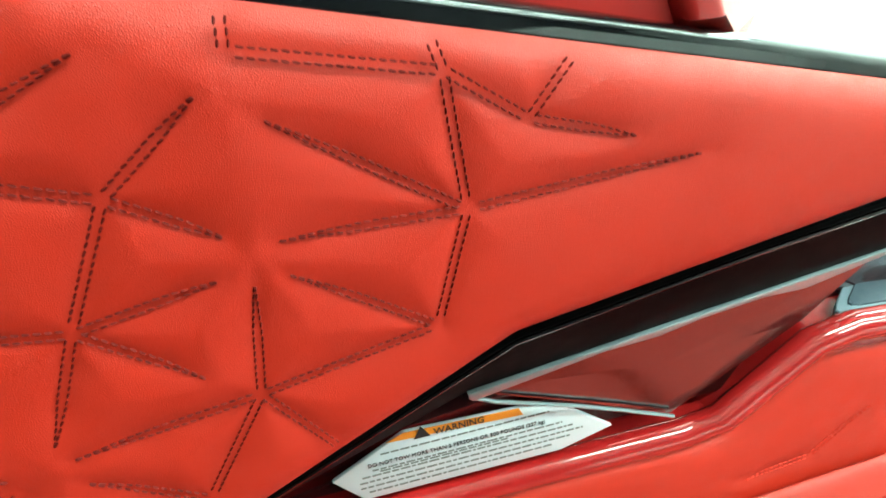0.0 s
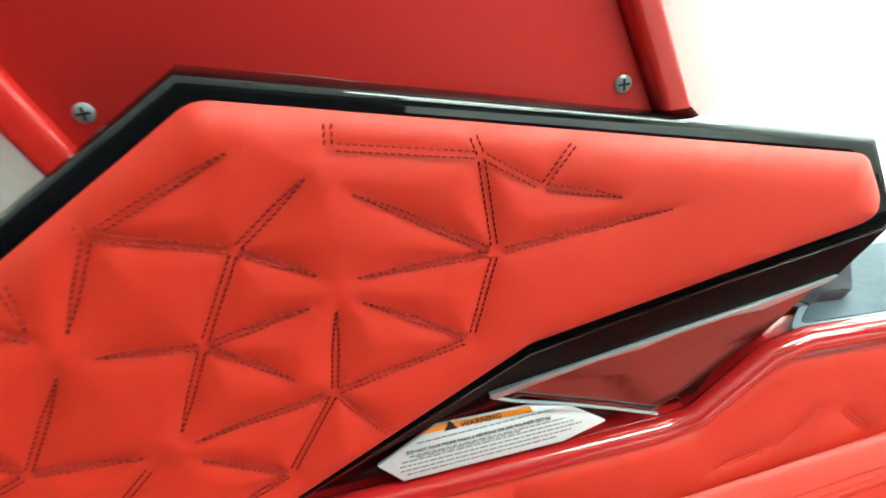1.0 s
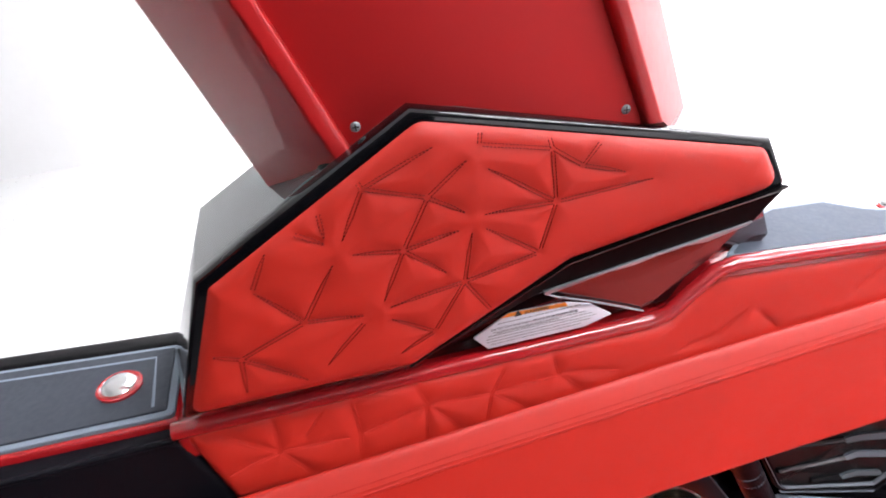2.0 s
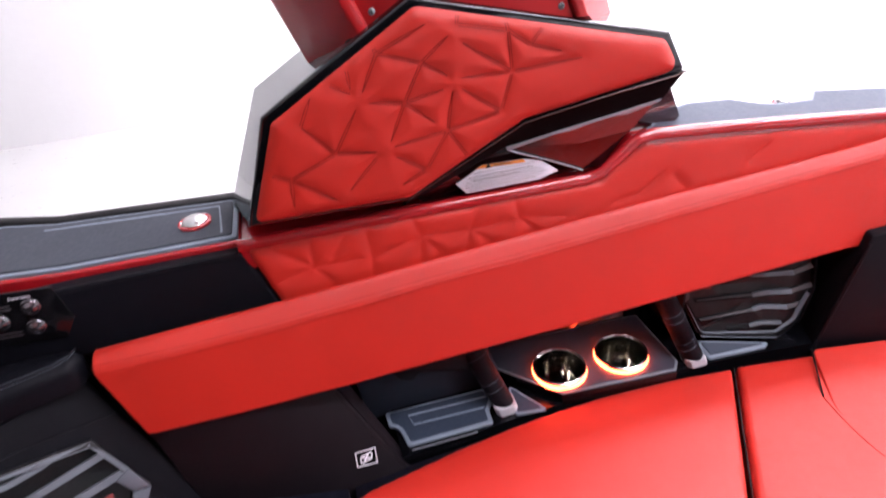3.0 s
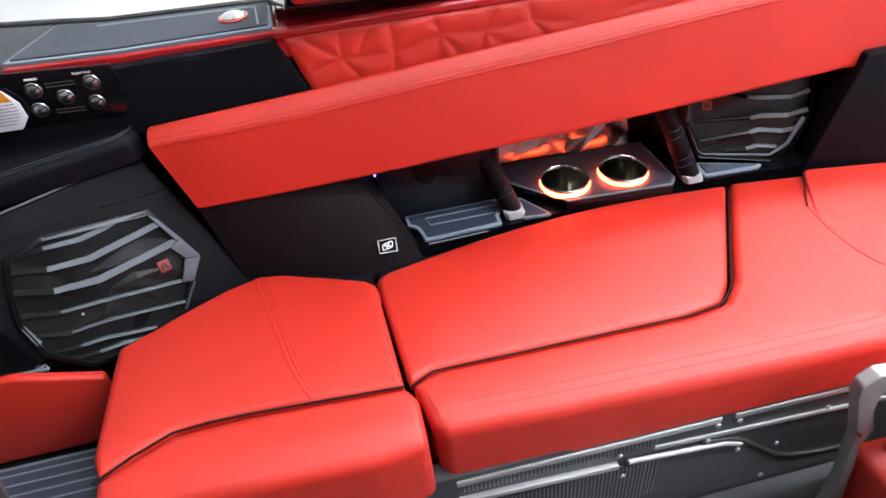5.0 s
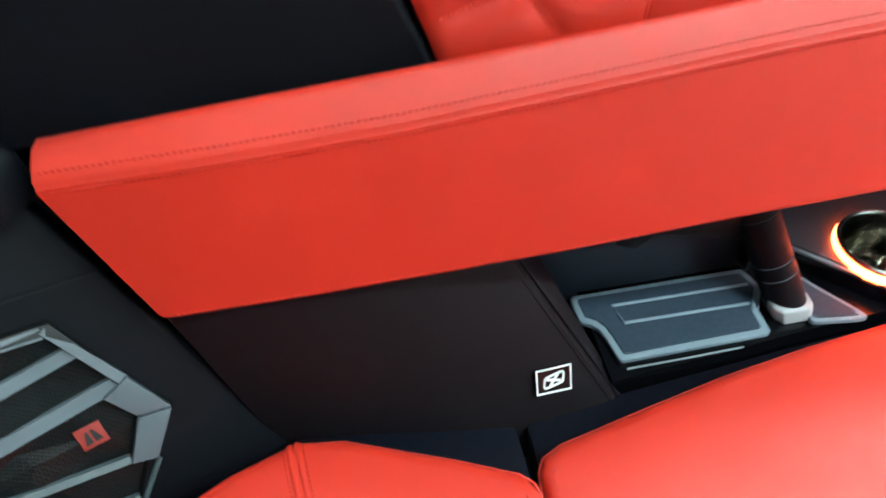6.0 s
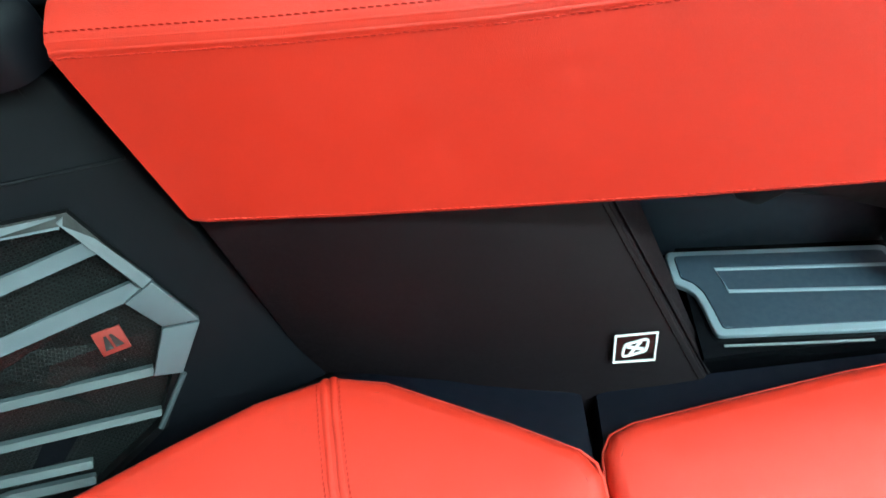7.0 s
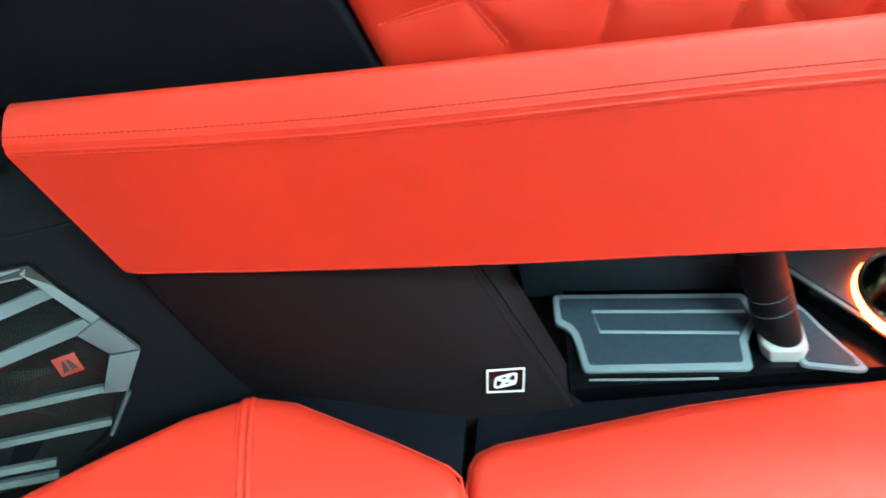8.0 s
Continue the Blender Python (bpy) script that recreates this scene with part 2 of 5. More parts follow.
def sheet(poly, height, fr, res):
    """A fine sheet over a 2D outline; height: from the distance to the rim and the place."""
    pts = np.array(poly)
    lo, hi = pts.min(0), pts.max(0)
    nu, nv = int((hi[0] - lo[0]) / res) + 2, int((hi[1] - lo[1]) / res) + 2
    g = np.stack(np.meshgrid(lo[0] + np.arange(nu) * res, lo[1] + np.arange(nv) * res, indexing="ij"), -1)
    inside = np.zeros(g.shape[:2], bool)
    best, snap = np.full(g.shape[:2], 9.0), g.copy()
    for i in range(len(pts)):
        a, b = pts[i - 1], pts[i]
        cross = ((a[1] > g[..., 1]) != (b[1] > g[..., 1]))
        xs = (b[0] - a[0]) * (g[..., 1] - a[1]) / (b[1] - a[1] + 1e-12) + a[0]
        inside ^= cross & (g[..., 0] < xs)
        d, near = seg_distance(g, a, b)
        m = d < best
        best[m] = d[m]
        snap[m] = near[m]
    g = np.where(inside[..., None], g, snap)
    h = height(g, np.where(inside, best, 0.0))
    ids, verts, faces = {}, [], []
    cell = inside[:-1, :-1] | inside[1:, :-1] | inside[:-1, 1:] | inside[1:, 1:]
    for i, j in zip(*np.nonzero(cell)):
        f = []
        for q in ((i, j), (i + 1, j), (i + 1, j + 1), (i, j + 1)):
            if q not in ids:
                ids[q] = len(verts)
                verts.append(fr(g[q][0], g[q][1], h[q]))
            f.append(ids[q])
        faces.append(tuple(f))
    return verts, faces


def pillow(outline, h0, h1, r, crown=0.0, fr=flat, seg=4):
    """A padded block over a 2D outline: sides from h0, edges rounded by r, top at h1, slightly crowned."""
    if area(outline) < 0:
        outline = outline[::-1]
    inner = drawn_in(outline, r)
    rings = [(0.0, h0), (0.0, h1 - r)]
    for i in range(1, seg + 1):
        t = i / seg * math.pi / 2
        rings.append((1 - math.cos(t), h1 - r + r * math.sin(t)))
    bm = bmesh.new()
    rows = []
    for f, h in rings:
        rows.append([bm.verts.new(fr(p[0] + (q[0] - p[0]) * f, p[1] + (q[1] - p[1]) * f, h)) for p, q in zip(outline, inner)])
    bm.faces.new(rows[0][::-1])
    n = len(outline)
    for a, b in zip(rows, rows[1:]):
        for i in range(n):
            j = (i + 1) % n
            bm.faces.new((a[i], a[j], b[j], b[i]))
    if not crown:
        bmesh.ops.triangulate(bm, faces=[bm.faces.new(rows[-1])], quad_method="BEAUTY", ngon_method="EAR_CLIP")
        bmesh.ops.dissolve_degenerate(bm, dist=1e-7, edges=bm.edges)
        return bm
    verts, faces = sheet(inner, lambda g, d: h1 + crown * (1 - np.exp(-d / 0.03)), fr, 0.008)
    made = [bm.verts.new(v) for v in verts]
    for f in faces:
        bm.faces.new([made[k] for k in f])
    bmesh.ops.remove_doubles(bm, verts=bm.verts, dist=1e-5)
    return bm


def loft(sections, caps=True, closed=True):
    bm = bmesh.new()
    rows = [[bm.verts.new(V(p)) for p in s] for s in sections]
    n = len(rows[0])
    for a, b in zip(rows, rows[1:]):
        for i in range(n if closed else n - 1):
            j = (i + 1) % n
            bm.faces.new((a[i], a[j], b[j], b[i]))
    if caps and closed:
        bm.faces.new(rows[0][::-1])
        bm.faces.new(rows[-1])
    return bm


def droop(bm, y0, span, drop):
    """Lets the front of a padded block fall away softly from y0 forwards."""
    top = max(v.co.z for v in bm.verts)
    for v in bm.verts:
        if v.co.z > top - 0.03 and v.co.y < y0:
            v.co.z -= drop * min((y0 - v.co.y) / span, 1.2) ** 2
    return bm


def tube(path, r, n=8, closed=False, squash=1.0, up=(0, 0, 1)):
    path = [V(p) for p in path]
    secs = []
    m = len(path)
    for i, p in enumerate(path):
        a = path[i - 1] if (i or closed) else p
        b = path[(i + 1) % m] if (i < m - 1 or closed) else p
        t = (b - a).normalized()
        s = t.cross(V(up))
        s = s.normalized() if s.length > 1e-4 else t.orthogonal().normalized()
        w = s.cross(t)
        secs.append([p + s * (r * math.cos(k * 2 * math.pi / n)) + w * (r * squash * math.sin(k * 2 * math.pi / n)) for k in range(n)])
    if closed:
        secs.append(secs[0])
    bm = loft(secs, caps=not closed)
    if closed:
        bmesh.ops.remove_doubles(bm, verts=bm.verts, dist=1e-6)
    return bm


def lathe(profile, at, n=40, axis=(0, 0, 1)):
    q = V(axis).to_track_quat("Z", "Y")
    secs = []
    for k in range(n):
        a = 2 * math.pi * k / n
        secs.append([V(at) + q @ V(r * math.cos(a), r * math.sin(a), z) for r, z in profile])
    bm = bmesh.new()
    rows = [[bm.verts.new(p) for p in s] for s in secs]
    for i in range(n):
        a, b = rows[i], rows[(i + 1) % n]
        for j in range(len(profile) - 1):
            bm.faces.new((a[j], b[j], b[j + 1], a[j + 1]))
    bmesh.ops.remove_doubles(bm, verts=bm.verts, dist=1e-6)
    return bm


def laid(ob, x, y, lift=0.0):
    """The place on top of a mesh over (x, y)."""
    base, best = base_of(ob), None
    for f in ob.data.polygons:
        c = f.center + base
        d = (c.x - x) ** 2 + (c.y - y) ** 2
        if f.normal.z > 0.05 and (best is None or d < best[0]):
            best = (d, c, f.normal)
    d, c, n = best
    return V(x, y, c.z - (n.x * (x - c.x) + n.y * (y - c.y)) / max(n.z, 0.3) + lift)


def dashes(rows, pitch=0.0027, length=0.0024, thick=0.00052):
    """Stitches: short threads along paths of (point, normal), joined in one mesh."""
    verts, faces = [], []
    for path in rows:
        pts = [V(p) for p, _ in path]
        if len(pts) < 2:
            continue
        lens = [0.0]
        for a, b in zip(pts, pts[1:]):
            lens.append(lens[-1] + (b - a).length)
        count = int(lens[-1] / pitch)
        i = 0
        for c in range(count):
            s = (c + 0.5) * pitch
            while i < len(pts) - 2 and lens[i + 1] < s:
                i += 1
            a, b = pts[i], pts[i + 1]
            f = (s - lens[i]) / max(lens[i + 1] - lens[i], 1e-9)
            p, t = a.lerp(b, f), (b - a).normalized()
            nn = V(path[i][1])
            side = t.cross(nn).normalized()
            t = (t + side * 0.12).normalized()
            k = len(verts)
            for e, w in ((-0.5, 0.5), (-0.25, 1.0), (0.25, 1.0), (0.5, 0.5)):
                q = p + t * (e * length) + nn * (thick * (0.5 if w > 0.9 else 0.0))
                h = thick * 0.75 * w
                verts += [q - side * h - nn * h, q + side * h - nn * h, q + nn * h]
            for j in range(3):
                o = k + 3 * j
                for u in range(3):
                    w2 = (u + 1) % 3
                    faces.append((o + u, o + w2, o + 3 + w2, o + 3 + u))
            faces += [(k + 2, k + 1, k), (k + 9, k + 10, k + 11)]
    return mesh_bm(verts, faces)


def mesh_bm(verts, faces):
    me = bpy.data.meshes.new("tmp")
    me.from_pydata([tuple(v) for v in verts], [], faces)
    bm = bmesh.new()
    bm.from_mesh(me)
    bpy.data.meshes.remove(me)
    return bm


def seg_distance(p, a, b):
    a, b = np.array(a), np.array(b)
    d = b - a
    t = np.clip(((p - a) @ d) / max(d @ d, 1e-12), 0, 1)
    near = a + t[..., None] * d
    return np.linalg.norm(p - near, axis=-1), near


def quilt(poly, segs, fr, pad=0.008, w=0.009, res=0.004, edge=0.006, floor=0.007, gap=0.0019):
    """A padded sheet over a 2D outline, drawn in along sewn lines. fr maps (u, v, height) to the world."""
    def height(g, rim):
        dist = np.full(g.shape[:2], 9.0)
        for a, b, *_ in segs:
            d, _n = seg_distance(g, a, b)
            if _[0]:
                along = ((g - np.array(a)) @ (np.array(b) - np.array(a))) / max(np.sum((np.array(b) - np.array(a)) ** 2), 1e-9)
                d = d + 0.010 * np.clip((along - 0.55) / 0.45, 0, 1.2) ** 2
            dist = np.minimum(dist, d)
        puff = 1 - np.exp(-np.maximum(dist - gap * 0.8, 0.0) / w)
        return (floor + pad * puff) * (1 - np.exp(-rim / edge))

    return mesh_bm(*sheet(poly, height, fr, res))


def seam_rows(segs, fr, normal, gap=0.0019, lift=0.0080, pad=0.0065, w=0.0085):
    """Two rows of stitches for each sewn line, meeting at the ends that run out freely."""
    rows = []
    for a, b, free in segs:
        a, b = V(a), V(b)
        d = (b - a)
        s = V(-d.y, d.x).normalized()
        for side in (-1, 1):
            row = []
            for i in range(13):
                t = i / 12
                k = gap * (1 if not free else min(1.0, (1 - t) * 2.2))
                t2 = 0.04 + 0.94 * t
                p = a + d * t2 + s * (side * k)
                rise = 0.010 * max((t2 - 0.55) / 0.45, 0.0) ** 2 if free else 0.0
                rise = pad * (1 - math.exp(-max(rise + k - gap * 0.8, 0.0) / w)) if rise else 0.0
                row.append((fr(p.x, p.y, lift + rise * 0.92), normal))
            rows.append(row)
    return rows


def sewn(nodes, text):
    """Lines as 'A-B' (both ends held) or 'A>B' (B runs out freely)."""
    out = []
    for word in text.split():
        free = ">" in word
        a, b = word.replace(">", "-").split("-")
        out.append((nodes[a], nodes[b], free))
    return out


def lettering(name, text, size, origin, xdir, ydir, mat, parent, lift=0.0006):
    cu = bpy.data.curves.new(name, "FONT")
    cu.body, cu.size, cu.extrude, cu.resolution_u = text, size, 0.0002, 2
    ob = bpy.data.objects.new(name, cu)
    scene.collection.objects.link(ob)
    me = bpy.data.meshes.new_from_object(ob.evaluated_get(bpy.context.evaluated_depsgraph_get()))
    bpy.data.objects.remove(ob)
    xd, yd = V(xdir).normalized(), V(ydir).normalized()
    nd = xd.cross(yd).normalized()
    bm = bmesh.new()
    bm.from_mesh(me)
    bpy.data.meshes.remove(me)
    for v in bm.verts:
        v.co = V(origin) + xd * v.co.x + yd * v.co.y + nd * (v.co.z + lift)
    return part(name, bm, mat, parent)


def plate_with_holes(outline, circles, z0, z1, n=40, sink=0.0):
    bm = bmesh.new()
    if area(outline) < 0:
        outline = outline[::-1]
    loops = [outline] + [[(x + r * math.cos(2 * math.pi * k / n), y + r * math.sin(2 * math.pi * k / n)) for k in range(n)] for x, y, r in circles]
    edges = []
    for lp in loops:
        top, low = [bm.verts.new((x, y, z1)) for x, y in lp], [bm.verts.new((x, y, z0)) for x, y in lp]
        for i in range(len(lp)):
            j = (i + 1) % len(lp)
            edges.append(bm.faces.new((top[i], low[i], low[j], top[j])).edges[3])
        if lp is outline:
            ring = top
    tops = [e for e in bm.edges if all(abs(v.co.z - z1) < 1e-6 for v in e.verts)]
    bmesh.ops.triangle_fill(bm, use_beauty=True, use_dissolve=False, edges=tops)
    for v in bm.verts:
        if v.co.z > z1 - 1e-6:
            v.co.z -= sink * (v.co.x - outline[0][0])
    return bm


# ---- showroom ----
GROUND = -0.95
solid("ground", box(-7, 7, -6, 6, GROUND - 0.1, GROUND), white_floor, "white polished showroom floor")
solid("wall_north", box(-7, 7, 6, 6.2, GROUND, 3.5), white_paint, "plain white showroom wall")
# out of view; kept dark so gloss faces reflect black and fill stays low
solid("wall_south", box(-7, 7, -6.2, -6, GROUND, 3.5), dark_paint, "unseen showroom wall, charcoal to cut fill and reflections")
solid("wall_east", box(7, 7.2, -6.2, 6.2, GROUND, 3.5), white_paint, "plain white showroom wall")
solid("wall_west", box(-7.2, -7, -6.2, 6.2, GROUND, 3.5), white_paint, "plain white showroom wall")
solid("ceiling", box(-7.2, 7.2, -6.2, 6.2, 3.5, 3.7), white_paint, "plain white showroom ceiling")
# invented light panel, out of view, added to light the south-facing faces
lamp = thing("ceiling_light", (2.7, -2.6, 3.5), "added long white ceiling light panel in a thin frame, out of view", "ceiling light", "ceiling lights")
part("light_housing", box(1.65, 3.75, -2.82, -2.38, 3.455, 3.498, 0.01), white_paint, lamp)
part("diffuser", box(1.7, 3.7, -2.78, -2.42, 3.445, 3.453), lamp_glow, lamp, "glowing diffuser")
# more added panels, spaced for sheen on the seats and bright walls
for x in (1.7, 3.85, 5.9):
    for y in (-1.0, 1.1, 3.4, 4.5):
        copy_thing(lamp, pose(x, y, 3.5))

# ---- hull ----
solid("floor", box(-2.2, 2.6, -1.56, 0.2, 0.0, 0.08), cockpit_floor, "dark grey cockpit floor of the boat")
solid("hull_outer", slab([(-2.2, 0.47, 0.83), (-0.6, 0.395, 0.83), (0.0, 0.315, 0.83), (0.6, 0.302, 0.83), (2.6, -0.2, 0.83),
                         (2.6, -0.25, 0.83), (0.6, 0.292, 0.83), (0.0, 0.304, 0.83), (-0.6, 0.35, 0.83), (-2.2, 0.43, 0.83)], (0, 0, -1.3)),
      black_gloss, "black gloss outer hull side")
# unseen wall, placed close and tall to block low light from the south
solid("hull_far_side", box(-2.2, 0.7, -1.62, -1.56, -0.4, 0.98), black_vinyl, "unseen black far side of the boat, set near to block low light")
# unseen, white only to reflect a pale sheen onto the red leather
solid("far_bow_reflector", box(0.7, 2.6, -1.62, -1.56, -0.4, 0.84), white_paint, "unseen white wall added as a reflector on the far bow side")
solid("hull_stern", box(-2.26, -2.2, -1.62, 0.46, -0.4, 0.85), black_vinyl, "plain black stern wall")
# unseen bow end, white as a second reflector
solid("bow_reflector", box(2.6, 2.66, -1.62, 0.0, -0.4, 0.80), white_paint, "unseen white bow wall added as a reflector")
solid("liner", box(-2.2, 0.278, 0.225, 0.235, 0.08, 0.83), black_plastic, "black inner liner behind the panels")
solid("liner_bow", box(0.662, 1.4, 0.225, 0.235, 0.08, 0.83), black_plastic, "black inner liner behind the panels")
for x in (0.274, 0.662):
    solid("niche_side", box(x, x + 0.004, 0.16, 0.2895, 0.4455, 0.76), black_plastic, "black side of the cup holder niche")


def edge_strip(inner, outer, z0, z1):
    return [(x, y, z1) for x, y in inner] + [(x, y, z1) for x, y in outer[::-1]], (0, 0, z0 - z1)


# left gunwale
g_in = [(-0.066, 0.174), (-0.31, 0.183), (-0.49, 0.206)]
g_out = [(-0.066, 0.305), (-0.35, 0.34), (-0.44, 0.372)]
p, v = edge_strip(g_in, g_out, 0.815, 0.847)
solid("gunwale_1", slab(p, v, 0.006, 3), red_gelcoat, "glossy red gunwale edge of the boat")
p, v = edge_strip([(-0.491, 0.206), (-2.2, 0.36)], [(-0.441, 0.373), (-0.6, 0.42), (-2.2, 0.52)], 0.815, 0.850)
solid("gunwale_3", slab(p, v, 0.006, 3), dark_deck, "matt dark grey gunwale towards the stern")
p, v = edge_strip([(-0.066, 0.301), (-0.35, 0.336), (-0.44, 0.368), (-0.6, 0.415), (-2.2, 0.516)], [(-0.066, 0.327), (-0.35, 0.362), (-0.44, 0.395), (-0.6, 0.442), (-2.2, 0.542)], 0.80, 0.853)
solid("rub_rail", slab(p, v, 0.006, 3), black_plastic, "black rubber rub rail along the gunwale")
# right gunwale, sinking gently towards the bow


def bow_z(x):
    return 0.897 - 0.11 * max(x - 0.55, 0.0)


r_in = [(0.548, 0.154), (0.8, 0.153), (1.1, 0.150), (2.6, 0.0)]
r_out = [(0.66, 0.264), (0.765, 0.275), (0.792, 0.258), (0.812, 0.244), (0.83, 0.239), (0.872, 0.239), (0.937, 0.281), (1.0, 0.284), (2.6, 0.13)]
solid("gunwale_2", slab([(x, y, bow_z(x)) for x, y in r_in] + [(x, y, bow_z(x)) for x, y in r_out[::-1]], (0, 0, -0.08), 0.006, 3), red_gelcoat, "glossy red raised gunwale towards the bow")
# ledge under the tower base
solid("ledge", slab([(-0.07, 0.154, 0.846), (0.49, 0.154, 0.842), (0.49, 0.30, 0.842), (-0.07, 0.305, 0.846)], (0, 0, -0.04), 0.007, 3),
      red_gelcoat, "glossy red moulded ledge under the tower base")
solid("ledge_bead", tube([(-0.07, 0.158, 0.848), (0.2, 0.157, 0.846), (0.455, 0.156, 0.842), (0.482, 0.155, 0.848), (0.535, 0.155, 0.892),
                          (0.56, 0.155, 0.897), (0.68, 0.156, 0.884), (0.82, 0.155, 0.869), (1.1, 0.150, 0.838), (2.0, 0.06, 0.74)], 0.0095, 10),
      red_gelcoat, "glossy red rounded bead along the ledge")
solid("ledge_ramp", slab([(0.47, 0.158, 0.83), (0.485, 0.158, 0.846), (0.538, 0.158, 0.893), (0.60, 0.155, 0.893), (0.60, 0.155, 0.83)], (0, 0.10, 0), 0.004),
      red_gelcoat, "glossy red ramp where the gunwale steps up")


def foam_pad(name, outline, z, label, group="", grooves=(), sink=0.0, field=None, foam=None):
    """Closed-cell deck pad: pale bevelled border and a darker raised field."""
    c = (sum(p[0] for p in outline) / len(outline), sum(p[1] for p in outline) / len(outline))
    ob = thing(name, (c[0], c[1], z), label, "deck pad", group)
    def fr(u, v, h):
        return V(u, v, h - sink * (u - outline[0][0]))

    part("pad_border", pillow(rounded(outline, 0.006, 3), z, z + 0.005, 0.0015, 0.0001, fr), deck_border, ob, "pale grey border", 10)
    top = z + (0.0060 if foam else 0.0075)
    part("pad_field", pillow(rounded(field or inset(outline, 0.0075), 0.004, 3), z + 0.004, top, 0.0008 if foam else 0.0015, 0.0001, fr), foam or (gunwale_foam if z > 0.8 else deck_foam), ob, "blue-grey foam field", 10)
    for gr in grooves:
        part("pad_groove", tube([(x, y, top) for x, y in gr], 0.0019, 6, squash=0.4), deck_border, ob, "pale grey groove")
    return ob


foam_pad("deck_pad", [(-0.070, 0.180), (-0.31, 0.188), (-0.486, 0.212), (-0.437, 0.362), (-0.35, 0.334), (-0.070, 0.299)], 0.847,
         "blue-grey foam pad with a pale border on the red gunwale", "deck pads",
         [[(-0.092, 0.195), (-0.098, 0.280), (-0.36, 0.311)]])
# lighter foam than the left pad: grazing light put into the colour
foam_pad("deck_pad", [(0.550, 0.162), (0.8, 0.161), (1.1, 0.158), (1.5, 0.125), (1.5, 0.215), (1.1, 0.264), (0.946, 0.276), (0.906, 0.235), (0.866, 0.231), (0.83, 0.2295),
                      (0.81, 0.237), (0.791, 0.251), (0.770, 0.267), (0.685, 0.263), (0.655, 0.250)], 0.8965,
         "blue-grey foam pad with a pale border on the bow gunwale, lightened for grazing light", "deck pads", [[(0.984, 0.255), (0.968, 0.232)]], 0.11, foam=deck_foam)


def cleat(x, y, z, k=1.0):
    ob = thing("cleat", (x, y, z), "round polished pop-up cleat in a red recess", "cleat", "cleats")
    part("recess_ring", lathe([(0.0245 * k, 0.0), (0.0245 * k, 0.0025), (0.0215 * k, 0.003), (0.0195 * k, 0.0015), (0.0, 0.001)], (x, y, z), 32), red_gelcoat, ob)
    part("cap", lathe([(0.0185 * k, 0.001), (0.0185 * k, 0.004), (0.0145 * k, 0.0080), (0.008 * k, 0.010), (0.0, 0.0106)], (x, y, z), 32), bright_metal, ob, "polished metal dome")


cleat(-0.132, 0.241, 0.8545)
cleat(0.855, 0.2385, 0.8640, 0.62)

# ---- tower base ----
FACE = 0.1275


def podf(x, z, h):
    return V(x, FACE + 0.045 * (x - 0.25) - 0.02 * (z - 1.05) - h, z)


pod = thing("tower_pod", (0.25, 0.22, 0.85), "black gloss tower base, body greyed for reflections, with black rim and red quilted leather", "tower base")
front = [(-0.045, 0.893), (0.006, 1.038), (0.206, 1.1515), (0.569, 1.0505), (0.599, 0.995), (0.594, 0.985), (0.349, 0.960), (0.176, 0.880)]
middle = [(-0.063, 0.870), (0.001, 1.029), (0.182, 1.124), (0.560, 1.058), (0.618, 1.010), (0.612, 0.970), (0.39, 0.905), (0.178, 0.864)]
back = [(-0.080, 0.848), (-0.004, 1.020), (0.150, 1.108), (0.600, 1.032), (0.680, 0.972), (0.665, 0.91), (0.42, 0.85), (0.18, 0.848)]
sec = []
for inn, dy in ((0.0055, 0.0), (0.0028, 0.0004), (0.0010, 0.0018), (0.0, 0.0050), (0.0, 0.014)):
    pts = drawn_in(front[::-1], inn)[::-1] if inn else front
    if area(pts) * area(front) < 0:
        pts = pts[::-1]
    sec.append([podf(x, z, 0) + V(0, dy + 0.0035, 0) for x, z in pts])
part("rim", loft(sec), pod_black, pod, "black gloss rim", 50)
hull_rings = [[q + V(0, -0.003, 0) for q in [podf(x, z, 0) + V(0, 0.0175, 0) for x, z in drawn_in(front[::-1], 0.0012)[::-1]]]]
hull_rings.append([V(x, 0.22, z) for x, z in middle])
hull_rings.append([V(x, 0.30, z) for x, z in back])
part("body", loft(hull_rings), pod_sheen_grey, pod, "black gloss body, greyed for its reflections", 50)
band_top = [(0.176, 0.133, 0.882), (0.349, 0.133, 0.9645), (0.47, 0.138, 0.979), (0.585, 0.1425, 0.9895), (0.599, 0.144, 0.992)]
band_low = [(0.172, 0.150, 0.864), (0.328, 0.150, 0.9245), (0.445, 0.150, 0.9385), (0.556, 0.150, 0.951), (0.570, 0.150, 0.953)]
part("lower_band", loft([[V(p), V(q), V(q) + V(-0.012, 0.04, 0), V(p) + V(-0.014, 0.045, -0.006)] for p, q in zip(band_top, band_low)]), band_black, pod, "black gloss band under the leather")
part("edge_line", tube([V(p) + V(0, -0.001, -0.001) for p in band_top], 0.0012, 6), dark_chrome, pod, "thin bright edge line")
LEATHER = rounded([(-0.034, 0.900), (0.017, 1.031), (0.211, 1.141), (0.560, 1.0435), (0.588, 0.996), (0.350, 0.969), (0.178, 0.888)],
                  [0.010, 0.006, 0.02, 0.022, 0.03, 0.02, 0.02], 6)
